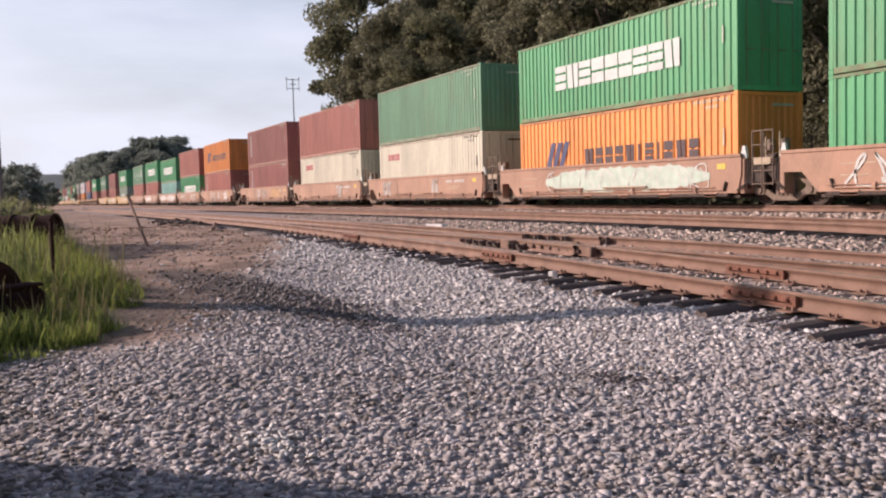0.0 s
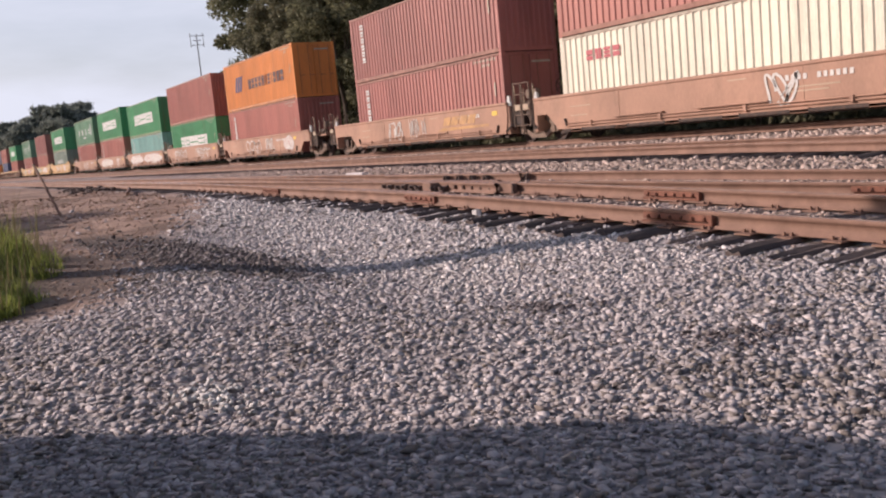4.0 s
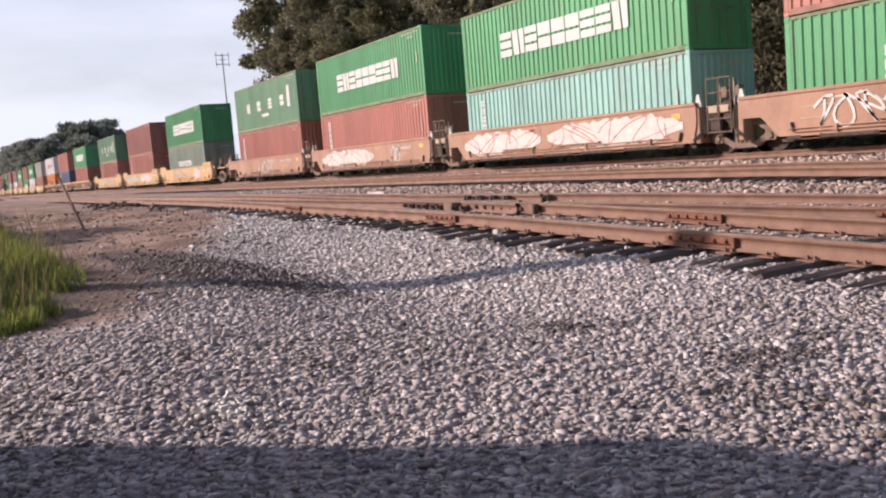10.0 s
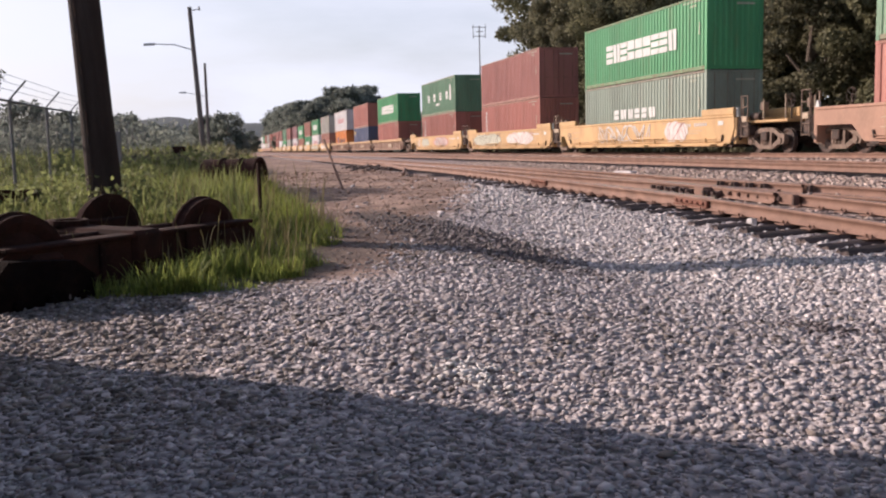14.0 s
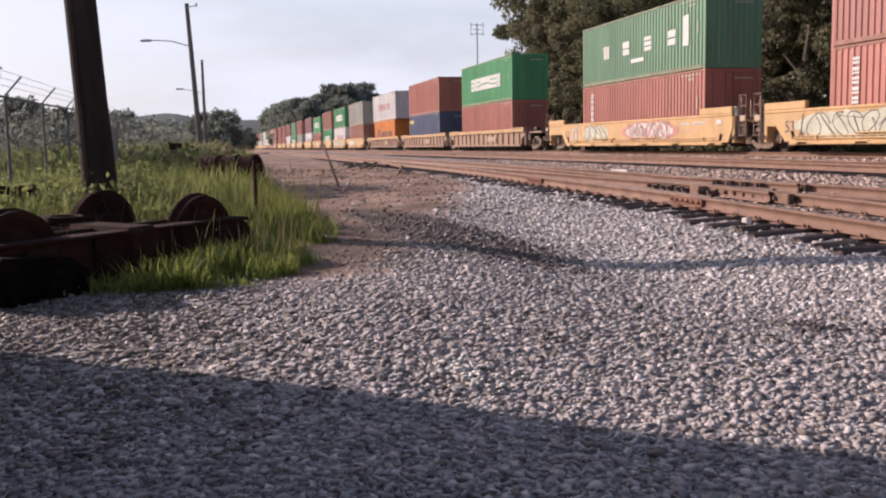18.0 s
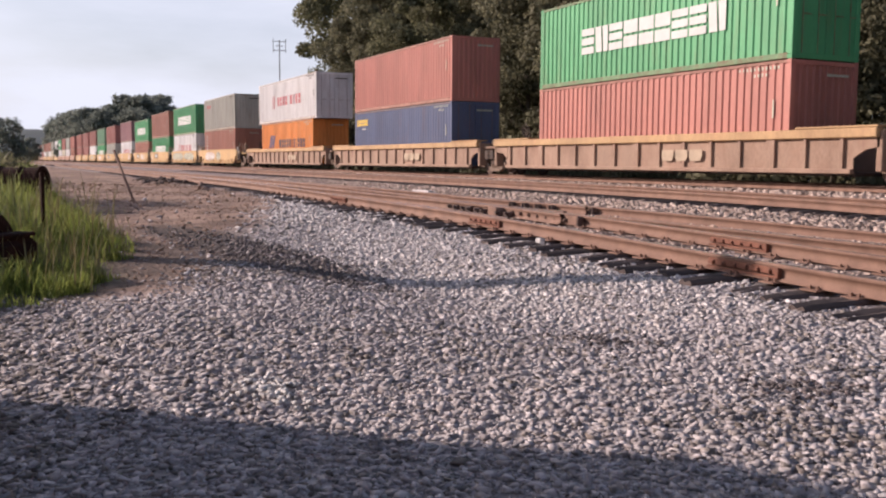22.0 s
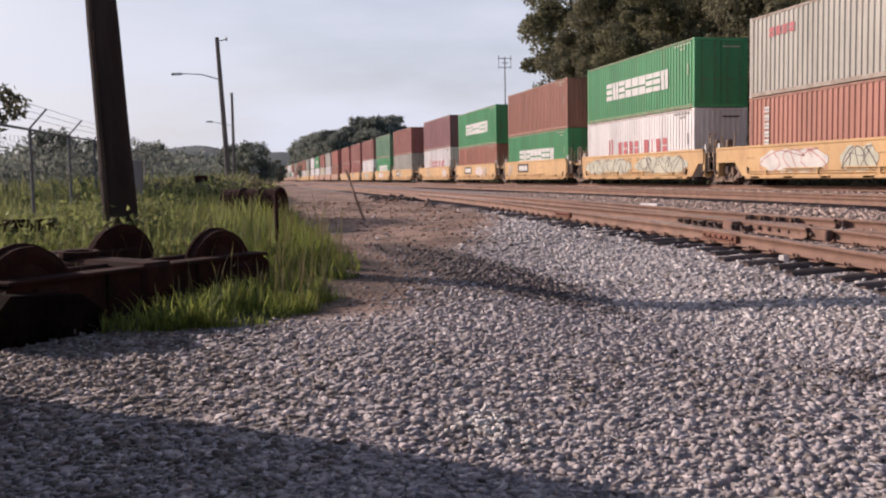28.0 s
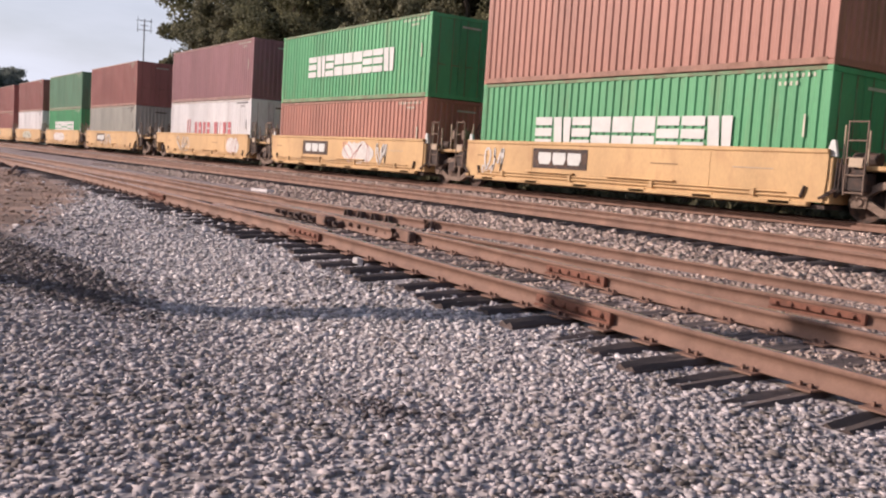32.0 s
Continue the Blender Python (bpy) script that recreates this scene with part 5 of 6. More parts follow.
        part("small_lettering", box(bmesh.new(), -0.5, 0.8, -1.2275, -1.2235, 0.75, 0.92), M_LETTER, c)
    elif brand == "navy":
        part("lettering", brand_blocks([0.5, 0.42, 0.42, 0.42, 0.42, 0.24, 0.42, 0.20, 0.42, 0.42, 0.42], -1.55, 1.12, 1.68, 0.17, "vdddvtetdvd"), M_INK, c, "dark navy lettering")
        bm = bmesh.new()
        for k in range(3):
            x = -4.15 + k * 0.45
            vs = [bm.verts.new(p) for p in ((x, -1.2275, 1.1), (x + 0.3, -1.2275, 1.1), (x + 0.72, -1.2275, 2.0), (x + 0.42, -1.2275, 2.0))]
            back = [bm.verts.new(v.co + Vector((0, 0.004, 0))) for v in vs]
            bm.faces.new(vs)
            for i in range(4):
                bm.faces.new((vs[i], back[i], back[(i + 1) % 4], vs[(i + 1) % 4]))
        part("emblem", bm, M_NAVY, c, "slanted blue emblem")
    elif brand == "red":
        part("lettering", brand_blocks([0.40, 0.40, 0.40, 0.40], -1.9, 1.14, 1.76, 0.26, "vdvd"), M_REDL, c, "red lettering")
        part("lettering", brand_blocks([0.48, 0.24, 0.42, 0.42], 1.15, 1.14, 1.76, 0.28, "vtvd"), M_REDL, c, "red lettering")
        part("emblem", brand_blocks([0.26, 0.36], -3.2, 1.02, 1.92, 0.08, "tt"), M_REDL, c, "red emblem")
    elif brand == "small":
        part("lettering", brand_blocks([0.30] * 4, -4.8, 2.05, 2.36, 0.11, "dved"), M_REDL, c, "small red lettering")
    elif brand == "yellow":
        part("lettering", brand_blocks([0.27] * 5, -5.75, 2.12, 2.46, 0.06, "eddvd"), M_YELL, c, "small yellow lettering")
        part("small_lettering", box(bmesh.new(), -5.0, -4.45, -1.2275, -1.2235, 1.92, 1.98), M_LETTER, c)
    elif brand == "pale":
        part("lettering", brand_blocks([0.5, 0.62, 0.5, 0.5, 0.5, 0.62], -2.5, 1.24, 1.68, 0.2, "dvvddv"), M_LETTER, c, "white lettering")
    elif brand == "side":
        bm = bmesh.new()
        for k in range(6):
            z = height - 0.60 - k * 0.29
            box(bm, -5.06, -4.76, -1.2275, -1.2235, z, z + 0.085 - 0.02 * (k % 2))
            box(bm, -5.06, -4.76, -1.2275, -1.2235, z + 0.12 - 0.02 * (k % 2), z + 0.21)
        part("lettering", bm, M_LETTER, c, "white marks down the wall")
    # small marks near the right-hand end
    bm = bmesh.new()
    for k in range(11):
        box(bm, L - 1.86 + k * 0.14, L - 1.80 + k * 0.14, -1.2275, -1.2235, height - 0.23, height - 0.145)
    for k in () if far else range(4):
        box(bm, L - 1.3 + k * 0.14, L - 1.24 + k * 0.14, -1.2275, -1.2235, height - 0.40, height - 0.315)
    if not far:
        strip = bmesh.new()
        box(strip, L - 0.60, L - 0.55, -1.2275, -1.2235, height - 1.5, height - 1.02)
        part("data_mark", strip, M_PALE if colour not in ("white", "cream", "grey") else M_STEEL, c, "narrow pale painted strip")
        end = bmesh.new()
        box(end, L + 0.004, L + 0.008, 0.05, 0.85, height - 0.41, height - 0.34)
        part("end_mark", end, M_PALE if colour not in ("white", "cream", "grey") else M_STEEL, c)
    part("code_marks", bm, M_PALE if colour not in ("white", "cream", "grey") else M_STEEL, c)
    return c


# ---- well cars ----


def scribble(seed, x0, x1, z0, z1, y, width=0.05, n=6):
    """Sprayed strokes: flat ribbons that loop across the side of a car."""
    rnd = random.Random(seed)
    bm = bmesh.new()
    prev = None
    for k in range(n):
        cx = x0 + (x1 - x0) * (k + 0.5) / n
        w = (x1 - x0) / n * 0.62
        a0, turns, ph = rnd.uniform(0, 6.28), rnd.uniform(0.8, 1.7), rnd.uniform(0, 3)
        pts = []
        for i in range(15):
            t = i / 14
            pts.append((cx + w * math.sin(a0 + turns * 6.28 * t) * (0.5 + 0.5 * math.sin(ph + 2 * t)), z0 + (z1 - z0) * (0.5 + 0.5 * math.cos(a0 * 1.7 + turns * 5.1 * t + ph))))
        for i, (x, z) in enumerate(pts):
            q = pts[min(i + 1, 14)] if i < 14 else pts[i]
            p = pts[i - 1] if i else pts[i]
            d = Vector((q[0] - p[0], q[1] - p[1]))
            d = d.normalized() if d.length > 1e-6 else Vector((1, 0))
            nx, nz = -d.y * width, d.x * width
            a, b = bm.verts.new((x + nx, y, z + nz)), bm.verts.new((x - nx, y, z - nz))
            if prev:
                bm.faces.new((prev[0], prev[1], b, a))
            prev = (a, b)
    return bm


def splash(seed, x0, x1, z0, z1, y):
    """A sprayed patch with ragged upper and lower edges."""
    rnd = random.Random(seed)
    bm = bmesh.new()
    n = max(6, int((x1 - x0) / 0.18))
    prev = None
    for k in range(n + 1):
        x = x0 + (x1 - x0) * k / n
        ease = min(1.0, 0.25 + 4 * min(k, n - k) / n)
        mid = (z0 + z1) / 2
        lo = mid + (z0 - mid) * ease * rnd.uniform(0.72, 1.0)
        hi = mid + (z1 - mid) * ease * rnd.uniform(0.72, 1.0)
        pair = (bm.verts.new((x, y, lo)), bm.verts.new((x, y, hi)))
        if prev:
            bm.faces.new((prev[0], pair[0], pair[1], prev[1]))
        prev = pair
    return bm


WS = wheelset_mesh(M_STEEL)
SF = side_frame_mesh(M_BOGIE)
SPR = spring_mesh()
SPEED = 9.757


def roll_wheel(x):
    """Keys a wheelset's turning in its bogie's space."""
    step = SPEED / 0.42 / FPS
    rows = []
    for k in range(0, 32 * FPS + 1):
        rows.append((k / FPS, Matrix.Translation((x, 0, 0.42)) @ Matrix.Rotation(step * k, 4, "Y")))
    return rows


def bogie(parent, x):
    b = part("bogie", box(bmesh.new(), -0.18, 0.18, -1.15, 1.15, 0.42, 0.74, 0.03), M_STEEL, parent, "cast steel bogie with coil springs", pose(x, 0, 0))
    for s in (-1, 1):
        part("side_frame", SF, None, b, "", pose(0, s * 0.98, 0))
        part("spring", SPR, None, b, "", pose(0, s * 0.98, 0))
        part("wheelset", WS, None, b, "", pose(s * 0.89, 0, 0.42))
    return b



def end_deck(c, m, x, s, length, far, plain=False):
    """The end platform beyond a well: deck, sill, handrails and steps; s is +1 at the leading end."""
    a, b = sorted((x, x + s * length))
    part("end_deck", box(bmesh.new(), a, b, -1.15, 1.15, 1.06, 1.16, 0.02), m, c)
    part("centre_sill", box(bmesh.new(), a, b, -0.35, 0.35, 0.74, 1.06, 0.02), M_STEEL, c)
    part("bulkhead", box(bmesh.new(), x - 0.09, x + 0.09, -1.36, 1.36, 0.34, 1.30, 0.02), m, c)
    for sy in () if far or plain else (-1,):
        bm = bmesh.new()
        px = x + s * 0.35
        rod(bm, (px, sy * 1.32, 0.55), (px, sy * 1.32, 2.05), 0.022, 6)
        rod(bm, (px + s * 0.42, sy * 1.32, 0.55), (px + s * 0.42, sy * 1.32, 2.05), 0.022, 6)
        for z in (0.6, 0.95, 1.3, 1.65, 2.03):
            rod(bm, (px, sy * 1.32, z), (px + s * 0.42, sy * 1.32, z), 0.018, 6)
        part("ladder", bm, M_BOGIE, c)
        part("side_bracket", prism(bmesh.new(), [(x, 0.40), (x + s * 0.7, 0.95), (x + s * 0.7, 1.08), (x, 1.22)], sy * 1.2 - 0.05, sy * 1.2 + 0.05), M_STEEL, c)
        bm = bmesh.new()
        rod(bm, (x + s * 1.0, sy * 0.8, 1.16), (x + s * 1.0, sy * 0.8, 1.85), 0.02, 6)
        box(bm, x + s * 1.0 - 0.12, x + s * 1.0 + 0.12, sy * 0.8 - 0.1, sy * 0.8 + 0.1, 1.5, 1.8, 0.02)
        part("brake_gear", bm, M_BOGIE, c)
        # white corner guide that steers the box into the well
        part("guide_cone", prism(bmesh.new(), [(x - 0.13, 1.32), (x + 0.13, 1.32), (x + 0.05, 1.66), (x - 0.03, 1.66)], sy * 1.27 - 0.04, sy * 1.27 + 0.04), M_LETTER, c, "white painted corner guide")
        bm = bmesh.new()
        for o in (0.16, 0.24):
            rod(bm, (x + s * o, sy * 1.30, 1.28), (x + s * o, sy * 1.34, 0.66), 0.02, 6)
            rod(bm, (x + s * o, sy * 1.34, 0.66), (x + s * (o - 0.3), sy * 1.42, 0.44), 0.02, 6)
        part("brake_pipe", bm, M_STEEL, c)
        part("number_plate", box(bmesh.new(), *sorted((x + s * 0.42, x + s * 0.72)), sy * 1.335 - 0.008, sy * 1.335 + 0.008, 1.12, 1.3), M_FAINT, c, "pale stencilled plate")
        if length > 0.6:
            for k in range(3):
                px = x + s * (0.15 + k * (length - 0.3) / 2)
                part("grab_post", rod(bmesh.new(), (px, sy * 1.12, 1.1), (px, sy * 1.12, 1.98 - 0.12 * (k == 1)), 0.024, 6), M_FAINT, c)
    if not far and length > 0.6:
        bm = bmesh.new()
        rod(bm, (x + s * 0.7, 0.5, 1.16), (x + s * 0.7, 0.5, 1.9), 0.03, 6)
        for k in range(14):
            p, q = 2 * math.pi * k / 14, 2 * math.pi * (k + 1) / 14
            rod(bm, (x + s * 0.7 + 0.24 * math.cos(p), 0.46, 1.86 + 0.24 * math.sin(p)), (x + s * 0.7 + 0.24 * math.cos(q), 0.46, 1.86 + 0.24 * math.sin(q)), 0.016, 5)
        for k in range(5):
            p = 2 * math.pi * k / 5
            rod(bm, (x + s * 0.7, 0.48, 1.86), (x + s * 0.7 + 0.24 * math.cos(p), 0.46, 1.86 + 0.24 * math.sin(p)), 0.012, 5)
        part("brake_wheel", bm, M_STEEL, c)
        part("brake_cylinder", rod(bmesh.new(), (x + s * 0.2, -0.75, 1.3), (x + s * 0.75, -0.75, 1.3), 0.14, 10), M_STEEL, c)
        part("equipment_box", box(bmesh.new(), *sorted((x + s * 0.35, x + s * 0.8)), -1.28, -0.9, 0.62, 1.0, 0.03), M_STEEL, c)
        part("air_hose", rod(bmesh.new(), (x + s * (length - 0.1), -0.45, 0.95), (x + s * (length + 0.15), -0.4, 0.55), 0.03, 6), M_STEEL, c)
        part("coupler", box(bmesh.new(), *sorted((x + s * (length - 0.2), x + s * (length + 0.30))), -0.16, 0.16, 0.72, 1.0, 0.05), M_STEEL, c)


WELL = {"brown": 6.25, "yellow": 6.25, "long": 8.1, "ribbed": 8.25}


def well_car(kind, ends, reach, sides, murals=(), far=False):
    """One unit of a double-stack well car; its origin lies on the rails at the middle of the well.
    ends: places of the rear and front bogies; reach: where its decks end; sides: where its side plates end."""
    m = {"brown": M_BROWN, "yellow": M_YELLOW, "long": M_YELLOW, "ribbed": M_RIB}[kind]
    colour = {"brown": "rust-brown", "yellow": "faded yellow", "long": "faded yellow long", "ribbed": "weathered brown ribbed"}[kind]
    c = tagged(empty("well_car"), f"{colour} double-stack well car" + (" with sprayed graffiti" if murals else ""), "railway car", "cars of the train")
    top = {"brown": 1.40, "yellow": 1.42, "long": 1.36, "ribbed": 1.30}[kind]
    half = WELL[kind]
    (rear, front), (rear_in, front_in) = sides, (min(half, sides[0]), min(half, sides[1]))
    for s in (-1, 1):
        outline = [(-rear_in, 0.36), (front_in, 0.36), (min(front, front_in + 0.55), 0.88), (front, 0.88), (front, top), (-rear, top), (-rear, 0.88), (-min(rear, rear_in + 0.55), 0.88)]
        outline = [q for k, q in enumerate(outline) if k == 0 or q != outline[k - 1]]
        if kind == "ribbed":
            part("side_plate", box(bmesh.new(), -rear_in, front_in, s * 1.33 - 0.02, s * 1.33 + 0.02, 0.34, top - 0.12), m, c)
            part("top_chord", box(bmesh.new(), -rear, front, s * 1.36 - 0.12, s * 1.36 + 0.12, top - 0.16, top + 0.07, 0.02), M_CHORD, c)
            for e, b in ((-1, rear), (1, front)):
                part("walkway", box(bmesh.new(), *sorted((e * 6.5, e * b)), s * 1.2 - 0.25, s * 1.2 + 0.25, top + 0.08, top + 0.13, 0.01), M_CHORD, c, "pale steel grating walkway")
            part("bottom_sill", box(bmesh.new(), -rear_in, front_in, s * 1.37 - 0.08, s * 1.37 + 0.08, 0.28, 0.40, 0.015), m, c)
            for k in range(15):
                x = -rear_in + 0.3 + k * (rear_in + front_in - 0.6) / 14
                w = 0.14 if k % 5 == 2 else 0.05
                part("rib", prism(bmesh.new(), [(x - w, 0.40), (x + w, 0.40), (x + w, top - 0.14), (x - w, top - 0.14)], s * 1.35, s * 1.43), m, c)
            for e, a in ((-1, rear_in), (1, front_in)):
                b = rear if e < 0 else front
                if b > a + 0.3:
                    part("end_panel", prism(bmesh.new(), [(e * a, 0.66), (e * (a + 0.35), 0.86), (e * b, 0.92), (e * b, top - 0.14), (e * a, top - 0.14)], s * 1.33 - 0.03, s * 1.33 + 0.03), m, c)
        else:
            y0, y1 = (-1.40, -1.345) if s < 0 else (1.345, 1.40)
            part("side_plate", prism(bmesh.new(), outline, y0, y1), m, c)
            part("top_chord", box(bmesh.new(), -rear, front, s * 1.37 - 0.06, s * 1.37 + 0.06, top - 0.05, top + 0.05, 0.02), m, c)
            part("bottom_sill", box(bmesh.new(), -rear_in + 0.3, front_in - 0.3, s * 1.40 - 0.08, s * 1.40 + 0.08, 0.26, 0.36, 0.02), M_STEEL if kind == "brown" else m, c)
            n = 6
            for k in () if far else range(n):
                x = -rear_in + 1.0 + k * (rear_in + front_in - 2.0) / (n - 1)
                part("stay", box(bmesh.new(), x - 0.28, x + 0.28, s * 1.43 - 0.05, s * 1.43 + 0.05, 0.26, 0.38, 0.015), m, c)
            part("side_pipe", rod(bmesh.new(), (-rear_in + 0.5, s * 1.435, 0.45), (front_in - 0.5, s * 1.435, 0.45), 0.024, 6), m, c)
            if not far and s < 0:
                part("side_pipe", rod(bmesh.new(), (-rear_in + 0.3, s * 1.44, 0.53), (front_in - 0.9, s * 1.44, 0.53), 0.018, 6), m, c)
                for a, b in ((-half * 0.55, -half * 0.22), (-half * 0.02, half * 0.36)):
                    part("step_rail", box(bmesh.new(), a, b, s * 1.45 - 0.04, s * 1.45 + 0.04, 0.585, 0.63, 0.01), m, c)
                for k in range(4):
                    x = -rear_in + 1.7 + k * (rear_in + front_in - 3.4) / 3
                    part("pipe_clip", box(bmesh.new(), x - 0.06, x + 0.06, s * 1.44 - 0.045, s * 1.44 + 0.045, 0.41, 0.57, 0.012), m, c)
                for e, b in ((-1, rear_in), (1, front_in)):
                    part("pipe_bend", rod(bmesh.new(), (e * (b - 0.5), s * 1.44, 0.45), (e * (b - 0.42), s * 1.44, 0.68), 0.035, 8), M_STEEL, c)
                    part("weld_seam", box(bmesh.new(), e * b * 0.52 - 0.012, e * b * 0.52 + 0.012, s * 1.404 - 0.004, s * 1.404 + 0.004, 0.40, top - 0.06), m, c)
        if kind == "long":
            for e, b in ((-1, rear), (1, front)):
                a, b = sorted((e * b, e * (b - 2.3)))
                part("raised_end", box(bmesh.new(), a, b, s * 1.37 - 0.07, s * 1.37 + 0.07, top + 0.04, top + 0.30, 0.03), m, c)
    part("well_floor", box(bmesh.new(), -half, half, -1.3, 1.3, 0.22, 0.30), M_STEEL, c)
    for e, a, r, b in ((-1, rear, reach[0], ends[0]), (1, front, reach[1], ends[1])):
        end_deck(c, m, e * a, e, max(0.3, r - a), far, kind == "ribbed")
        if b:
            bogie(c, e * b)
    # marks on the side
    y = -1.434 if kind == "ribbed" else -1.412
    if kind in ("yellow", "ribbed"):
        x0 = -half + 3.2 if kind == "yellow" else 1.2
        hidden = any(a < x0 + 1 < b for _, a, b in murals)
        if kind == "yellow" and not hidden:
            part("nameplate", box(bmesh.new(), x0 - 0.15, x0 + 2.15, -1.41, -1.40, 0.72, 1.28), M_STEEL, c, "dark nameplate")
        for k in () if hidden else range(3):
            a = x0 + 0.10 + k * 0.62
            z = 0.84 if kind == "yellow" else 0.58
            bm = prism(bmesh.new(), [(a + 0.06, z), (a + 0.48, z), (a + 0.56, z + 0.15), (a + 0.54, z + 0.33), (a + 0.02, z + 0.33), (a, z + 0.15)], y - 0.004, y)
            part("nameplate_block", bm, M_LETTER if kind == "yellow" else M_FAINT, c)
        if kind == "yellow" and not far:
            for a, w in ((1.4, 0.9), (3.9, 1.1), (-half + 0.35, 0.5)):
                part("small_lettering", box(bmesh.new(), a, a + w, y - 0.002, y + 0.002, 1.0, 1.025), M_GRAFF if a < 3 else M_FAINT, c, "faint stencilled line")
    else:
        bm = bmesh.new()
        for k in range(6):
            box(bm, half - 2.6 + k * 0.17, half - 2.5 + k * 0.17, y - 0.002, y + 0.002, 1.04, 1.17)
        for k in range(4):
            box(bm, half - 3.5 + k * 0.17, half - 3.4 + k * 0.17, y - 0.002, y + 0.002, 1.04, 1.17)
        part("number_marks", bm, M_TAG, c, "small pale painted marks")
        for a, w, z in ((half - 3.4, 1.4, 0.86), (half - 3.4, 1.1, 0.76), (-half + 0.7, 1.0, 1.02), (-half + 0.7, 0.8, 0.74), (half - 5.3, 0.6, 1.2)) if not far else ():
            part("small_lettering", box(bmesh.new(), a, a + w, y - 0.002, y + 0.002, z, z + 0.03), M_FAINT, c, "faint stencilled line")
        if kind == "long":
            for word, wx, wz, size, wm in (("53", -half - 0.02, 0.66, 0.55, M_NIGHT), ("B", -1.9, 0.98, 0.3, M_LETTER)):
                part("marking", writing(word, size), wm, c, "painted length mark" if word == "53" else "painted end letter", pose(wx, y - 0.002, wz, 90))
        bm = bmesh.new()
        box(bm, half - 0.8, half - 0.45, y - 0.002, y + 0.002, 1.04, 1.2)
        part("reflector", bm, M_YELL if kind == "brown" else M_LETTER, c)
    for k, (style, x0, x1) in enumerate(murals):
        seed = int(abs(x0 * 37 + x1 * 11)) + k
        n = max(3, int((x1 - x0) / 0.62))
        fill = {"mint": M_TAG2, "white": M_TAG, "dark": M_NIGHT, "pale": M_PALE}.get(style)
        if style == "swoosh":
            # worn yellow company mark: plain slanted blocks over a long wedge
            for i in range(4):
                a = x0 + i * (x1 - x0) * 0.25
                part("emblem_block", prism(bmesh.new(), [(a, 0.86), (a + 0.52, 0.86), (a + 0.72, 1.18), (a + 0.2, 1.18)], y - 0.004, y), M_MARK, c, "worn yellow company mark")
            part("emblem_wedge", prism(bmesh.new(), [(x0 - 0.4, 0.66), (x1 + 0.9, 0.70), (x1 + 0.9, 0.78), (x0, 0.80)], y - 0.004, y), M_MARK, c, "worn yellow company mark")
            continue
        if style == "burst":
            part("graffiti", splash(seed, x0, x1, 0.40, 1.34, y - 0.004), M_PINK, c, "faded pink sprayed cloud")
            part("graffiti", splash(seed + 1, x0 + 0.5, x1 - 0.5, 0.46, 1.28, y - 0.007), M_TAG, c, "white sprayed cloud")
            part("graffiti", scribble(seed + 5, x0 + 0.7, x1 - 0.7, 0.52, 1.22, y - 0.010, 0.022, int((x1 - x0) / 0.5)), M_NIGHT, c, "dark sprayed outlines")
            part("graffiti", scribble(seed + 9, x0 + 0.8, x1 - 0.8, 0.60, 1.16, y - 0.012, 0.03, int((x1 - x0) / 0.6)), M_PINK, c, "pink sprayed strokes")
            continue
        if style == "drips":
            rnd = random.Random(seed)
            bm = bmesh.new()
            for i in range(22):
                a = rnd.uniform(x0, x1)
                z = rnd.uniform(1.12, 1.3)
                b = rnd.uniform(0.42, 0.95)
                d = rnd.uniform(0, 0.14)
                prism(bm, [(a, z), (a + 0.022, z), (a + 0.022 + d, b), (a + d, b)], y - 0.006, y - 0.002)
            part("graffiti", bm, M_TAG, c, "dripping white sprayed paint")
            continue
        if fill:
            part("graffiti", splash(seed, x0, x1, 0.42, 1.32, y - 0.004), fill, c, "sprayed graffiti patch")
        part("graffiti", scribble(seed + 5, x0 + 0.1, x1 - 0.1, 0.50, 1.24, y - 0.008, 0.02 if fill else 0.035, max(3, n // 2) if style == "white" else n), {"mint": M_TAG, "white": M_PINK, "dark": M_TAG, "pale": M_NIGHT}.get(style, M_TAG), c, "looping sprayed lines")
    return c


# ---- the train ----
# place of the upper box's leading end at the start; car kind; upper and lower box (colour, marks)
B, Y, LG, R = "brown", "yellow", "long", "ribbed"
TRAIN = [
    (-0.45 - 4.34, B, "green", "", "green", ""),
    (-20.15, B, "green", "wide", "orange", "navy"), (-35.64, B, "dull green", "", "cream", "small"), (-50.95, B, "red", "", "cream", "small"), (-66.48, B, "maroon", "side", "maroon", "side"),
    (-86.18, B, "orange", "navy", "red", "side"), (-101.45, B, "red", "", "green", "wide"), (-116.9, B, "green", "wide", "teal", "side"), (-132.44, B, "green", "wide", "red", "side"), (-147.9, B, "dull green", "mid", "red", "side"),
    (-169.6, LG, "green", "wide", "grey green", "pale"), (-188.77, LG, "maroon", "", "red", "side"), (-208.52, LG, "dull green", "mid", "red", "side"),
    (-232.45, R, "green", "wide", "red", ""), (-252.06, R, "red", "", "blue", "yellow"), (-271.21, R, "white", "red", "orange", "navy"),
    (-292.9, Y, "grey", "small", "brown", "side"), (-309.4, Y, "green", "wide", "white", "red"), (-324.86, Y, "brown", "", "green", "wide"), (-340.29, Y, "green", "wide", "brown", ""), (-356.0, Y, "purple", "", "white", "red"),
    (-375.7, Y, "maroon", "", "grey", ""), (-391.0, Y, "dull green", "", "green", "wide"), (-406.4, Y, "maroon", "", "white", ""), (-421.8, Y, "maroon", "", "maroon", ""), (-437.2, Y, "red", "", "maroon", ""),
]
LOW = {-116.9: STD, -340.29: STD}
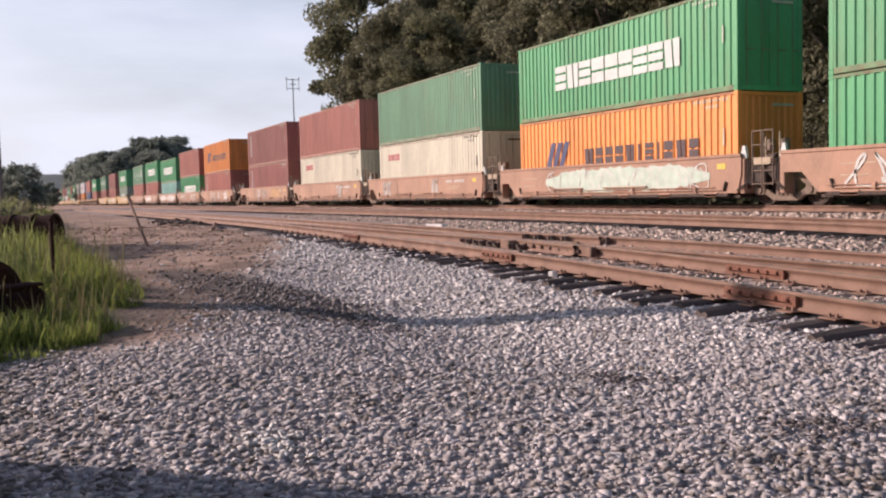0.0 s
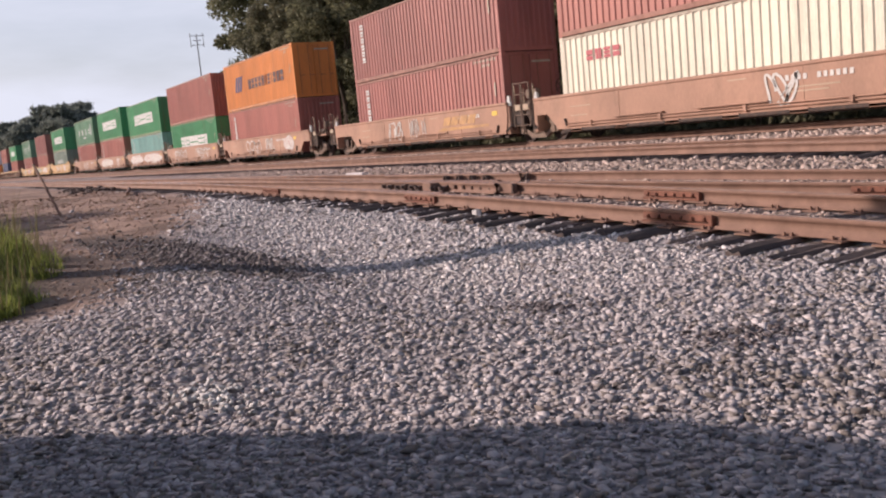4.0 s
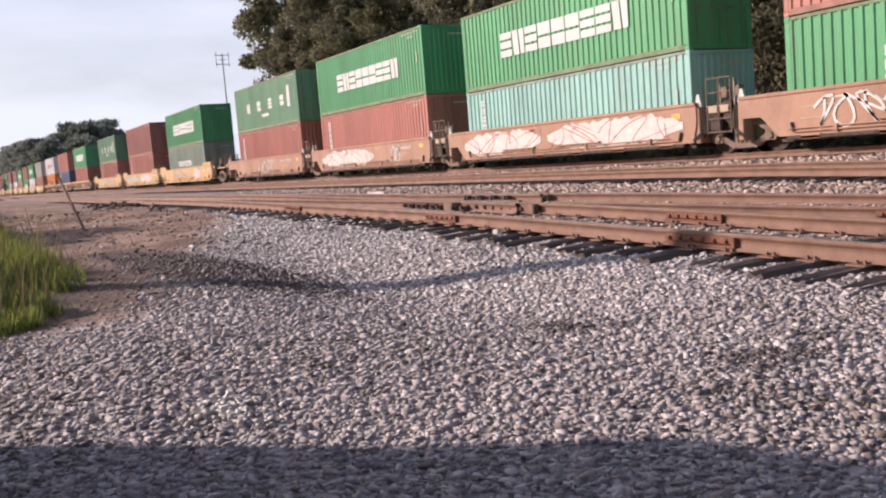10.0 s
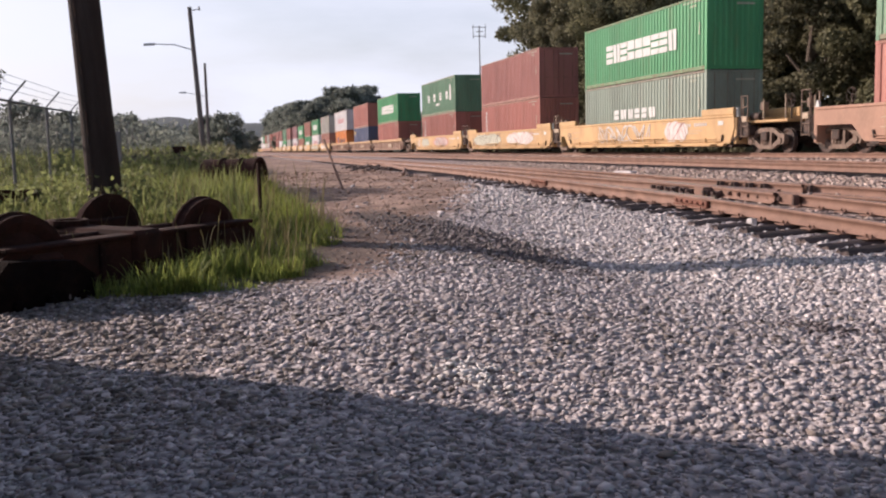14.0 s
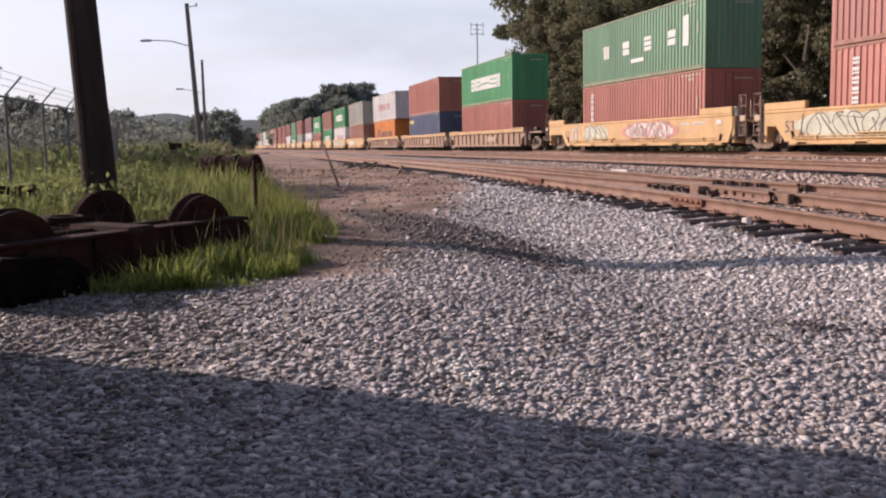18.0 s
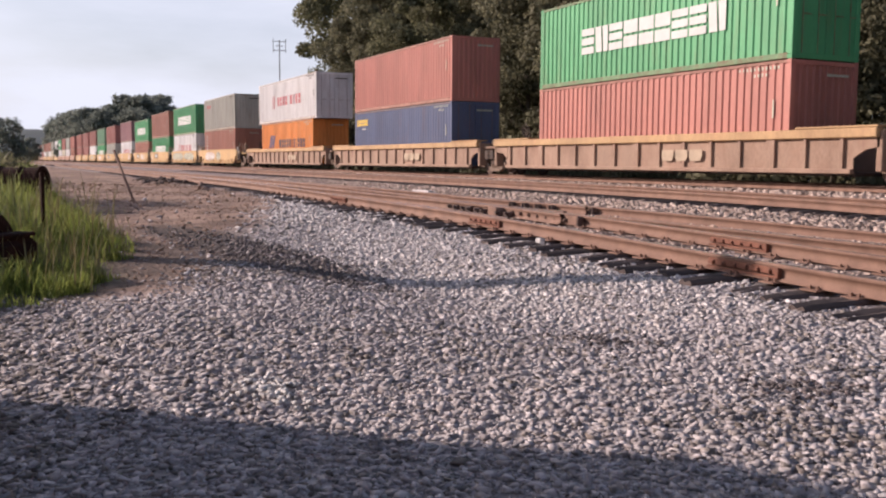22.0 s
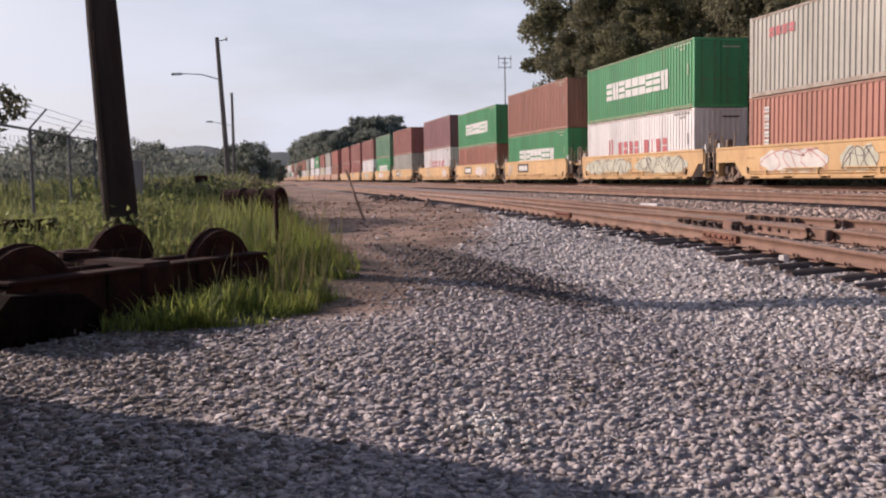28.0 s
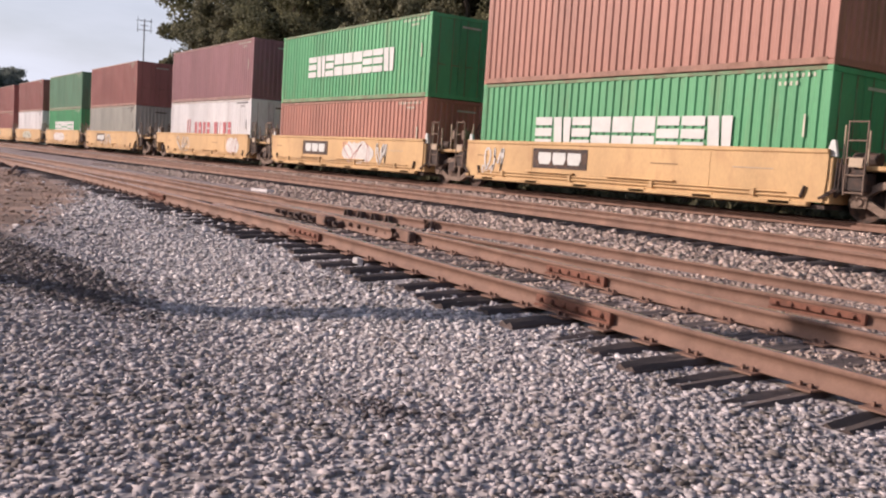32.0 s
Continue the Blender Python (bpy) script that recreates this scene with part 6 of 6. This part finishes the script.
# sprayed patches and lines along the cars' sides: by place in the train
MURALS = {
    0: (("line", -5.5, -2.5),), 1: (("mint", -3.9, 5.15),), 2: (("line", -5.4, -4.0), ("line", 1.0, 2.0)), 3: (("line", 2.0, 3.2),), 4: (("line", -3.0, -1.5), ("drips", -0.9, 0.5), ("swoosh", 1.9, 4.3)),
    5: (("line", -2.7, 0.2), ("line", 0.6, 2.4), ("white", 3.9, 5.4)), 6: (("line", -5.3, -1.4), ("line", 0.8, 4.2)), 7: (("white", -6.2, -1.0), ("white", -0.6, 5.9)), 8: (("white", -5.9, 0.7), ("line", 2.4, 3.6)), 9: (("line", -2.0, 1.4),),
    10: (("line", -4.0, 2.0), ("white", 3.0, 5.0)), 11: (("pale", -7.6, -1.0), ("white", 0.2, 5.4)), 12: (("line", -7.4, -6.0), ("pale", -5.6, -2.6), ("burst", -1.0, 4.4)),
    16: (("white", -5.0, -1.0), ("pale", -0.4, 1.4)), 17: (("pale", -6.0, 0.2), ("pale", 0.5, 5.9)), 18: (("line", -5.7, -4.4),), 19: (("white", 0.4, 2.9), ("line", 3.0, 4.0)), 20: (("line", -4.4, -2.0), ("white", 3.5, 5.2)),
    21: (("line", -2.0, 1.0),), 22: (("white", -3.0, 1.2),), 23: (("pale", -2.5, 2.0),),
}


def extend_train():
    rnd = random.Random(8)
    x, k = -437.2, 0
    tops = ["white", "green", "maroon", "red", "grey", "dull green", "grey", "brown", "white", "cream", "white"]
    lows = ["cream", "red", "white", "white", "dull green", "brown", "grey", "white", "cream"]
    while x > -880:
        x -= 19.7 if k % 5 == 0 else 15.42
        k += 1
        a, b = rnd.choice(tops), rnd.choice(lows)
        TRAIN.append((x, Y if (k // 5) % 2 else B, a, "wide" if a == "green" and rnd.random() < 0.6 else "", b, ""))


extend_train()
MOVING = []


def build_train():
    boxes, cars = {}, {}

    def get_box(key):
        """A first box of a kind, then copies of it."""
        if key not in boxes:
            boxes[key] = container(*key)
            return boxes[key]
        return copy_thing(boxes[key], Matrix.Identity(4))

    def get_car(key):
        if key not in cars:
            cars[key] = well_car(*key)
            return cars[key]
        return copy_thing(cars[key], Matrix.Identity(4))

    floor = TRAIN_Z + 0.32
    n = len(TRAIN)
    for k, (x, kind, uc, ub, lc, lb) in enumerate(TRAIN):
        upper_len = 13.716 if ub == "red" and uc == "white" else 12.192
        mid = x - upper_len / 2
        h = LOW.get(x, HC)
        # neighbours tell whether the joint is a shared bogie or a coupling
        forth = TRAIN[k - 1][0] - x if k else 99
        back = x - TRAIN[k + 1][0] if k + 1 < n else 99
        short = kind in (B, Y)
        pitch = 15.9 if short else 20.4
        shared_f, shared_r = forth < pitch, back < pitch
        reach = (round(back / 2, 1) if shared_r else (9.35 if short else 11.3), round(forth / 2, 1) if shared_f else (9.35 if short else 11.3))
        rear_b = round(back / 2, 1) if shared_r else (7.9 if short else 9.9)
        front_b = 0 if shared_f else (7.9 if short else 9.9)
        if kind == B:
            sides = (7.5 if shared_r else 8.6, 6.4 if shared_f else 7.7)
        elif kind == Y:
            sides = (6.5 if shared_r else 8.2, 6.3 if shared_f else 7.2)
        elif kind == LG:
            sides = (9.3 if shared_r else 10.6, 8.4)
        else:
            sides = (9.2 if shared_r else 10.0, 8.97)
        far = k > 24
        things = [(get_car((kind, (rear_b, front_b), reach, sides, MURALS.get(k, ()), far)), TRAIN_Z), (get_box((lc, h, 12.192, lb, k % 2 == 0, far)), floor), (get_box((uc, HC, upper_len, ub, k % 2 == 1, far)), floor + h)]
        for ob, z in things:
            ob.location = (mid, TRAIN_Y, z)
            MOVING.append((ob, mid, z))



# ---- build ----
build_tracks()
build_gravel()
build_grass()
build_trees()
build_left()
build_scrap()
build_train()


def motions():
    """The train rolls by at a steady pace."""
    for ob, x, z in MOVING:
        walk(ob, [(t, pose(x + SPEED * t - 0.04, TRAIN_Y, z)) for t in (0, 8, 16, 24, 32)])
    first = {}
    for ob, *_ in MOVING:
        for w in ob.children_recursive:
            if not w.name.startswith("wheelset"):
                continue
            side = 1 if w.location.x > 0 else -1
            if side not in first:
                walk(w, roll_wheel(side * 0.89))
                first[side] = w
            else:
                # every wheelset turns alike, so they share one set of keys
                w.rotation_mode = "QUATERNION"
                w.animation_data_create()
                w.animation_data.action = first[side].animation_data.action
                w.animation_data.action_slot = first[side].animation_data.action_slot


motions()
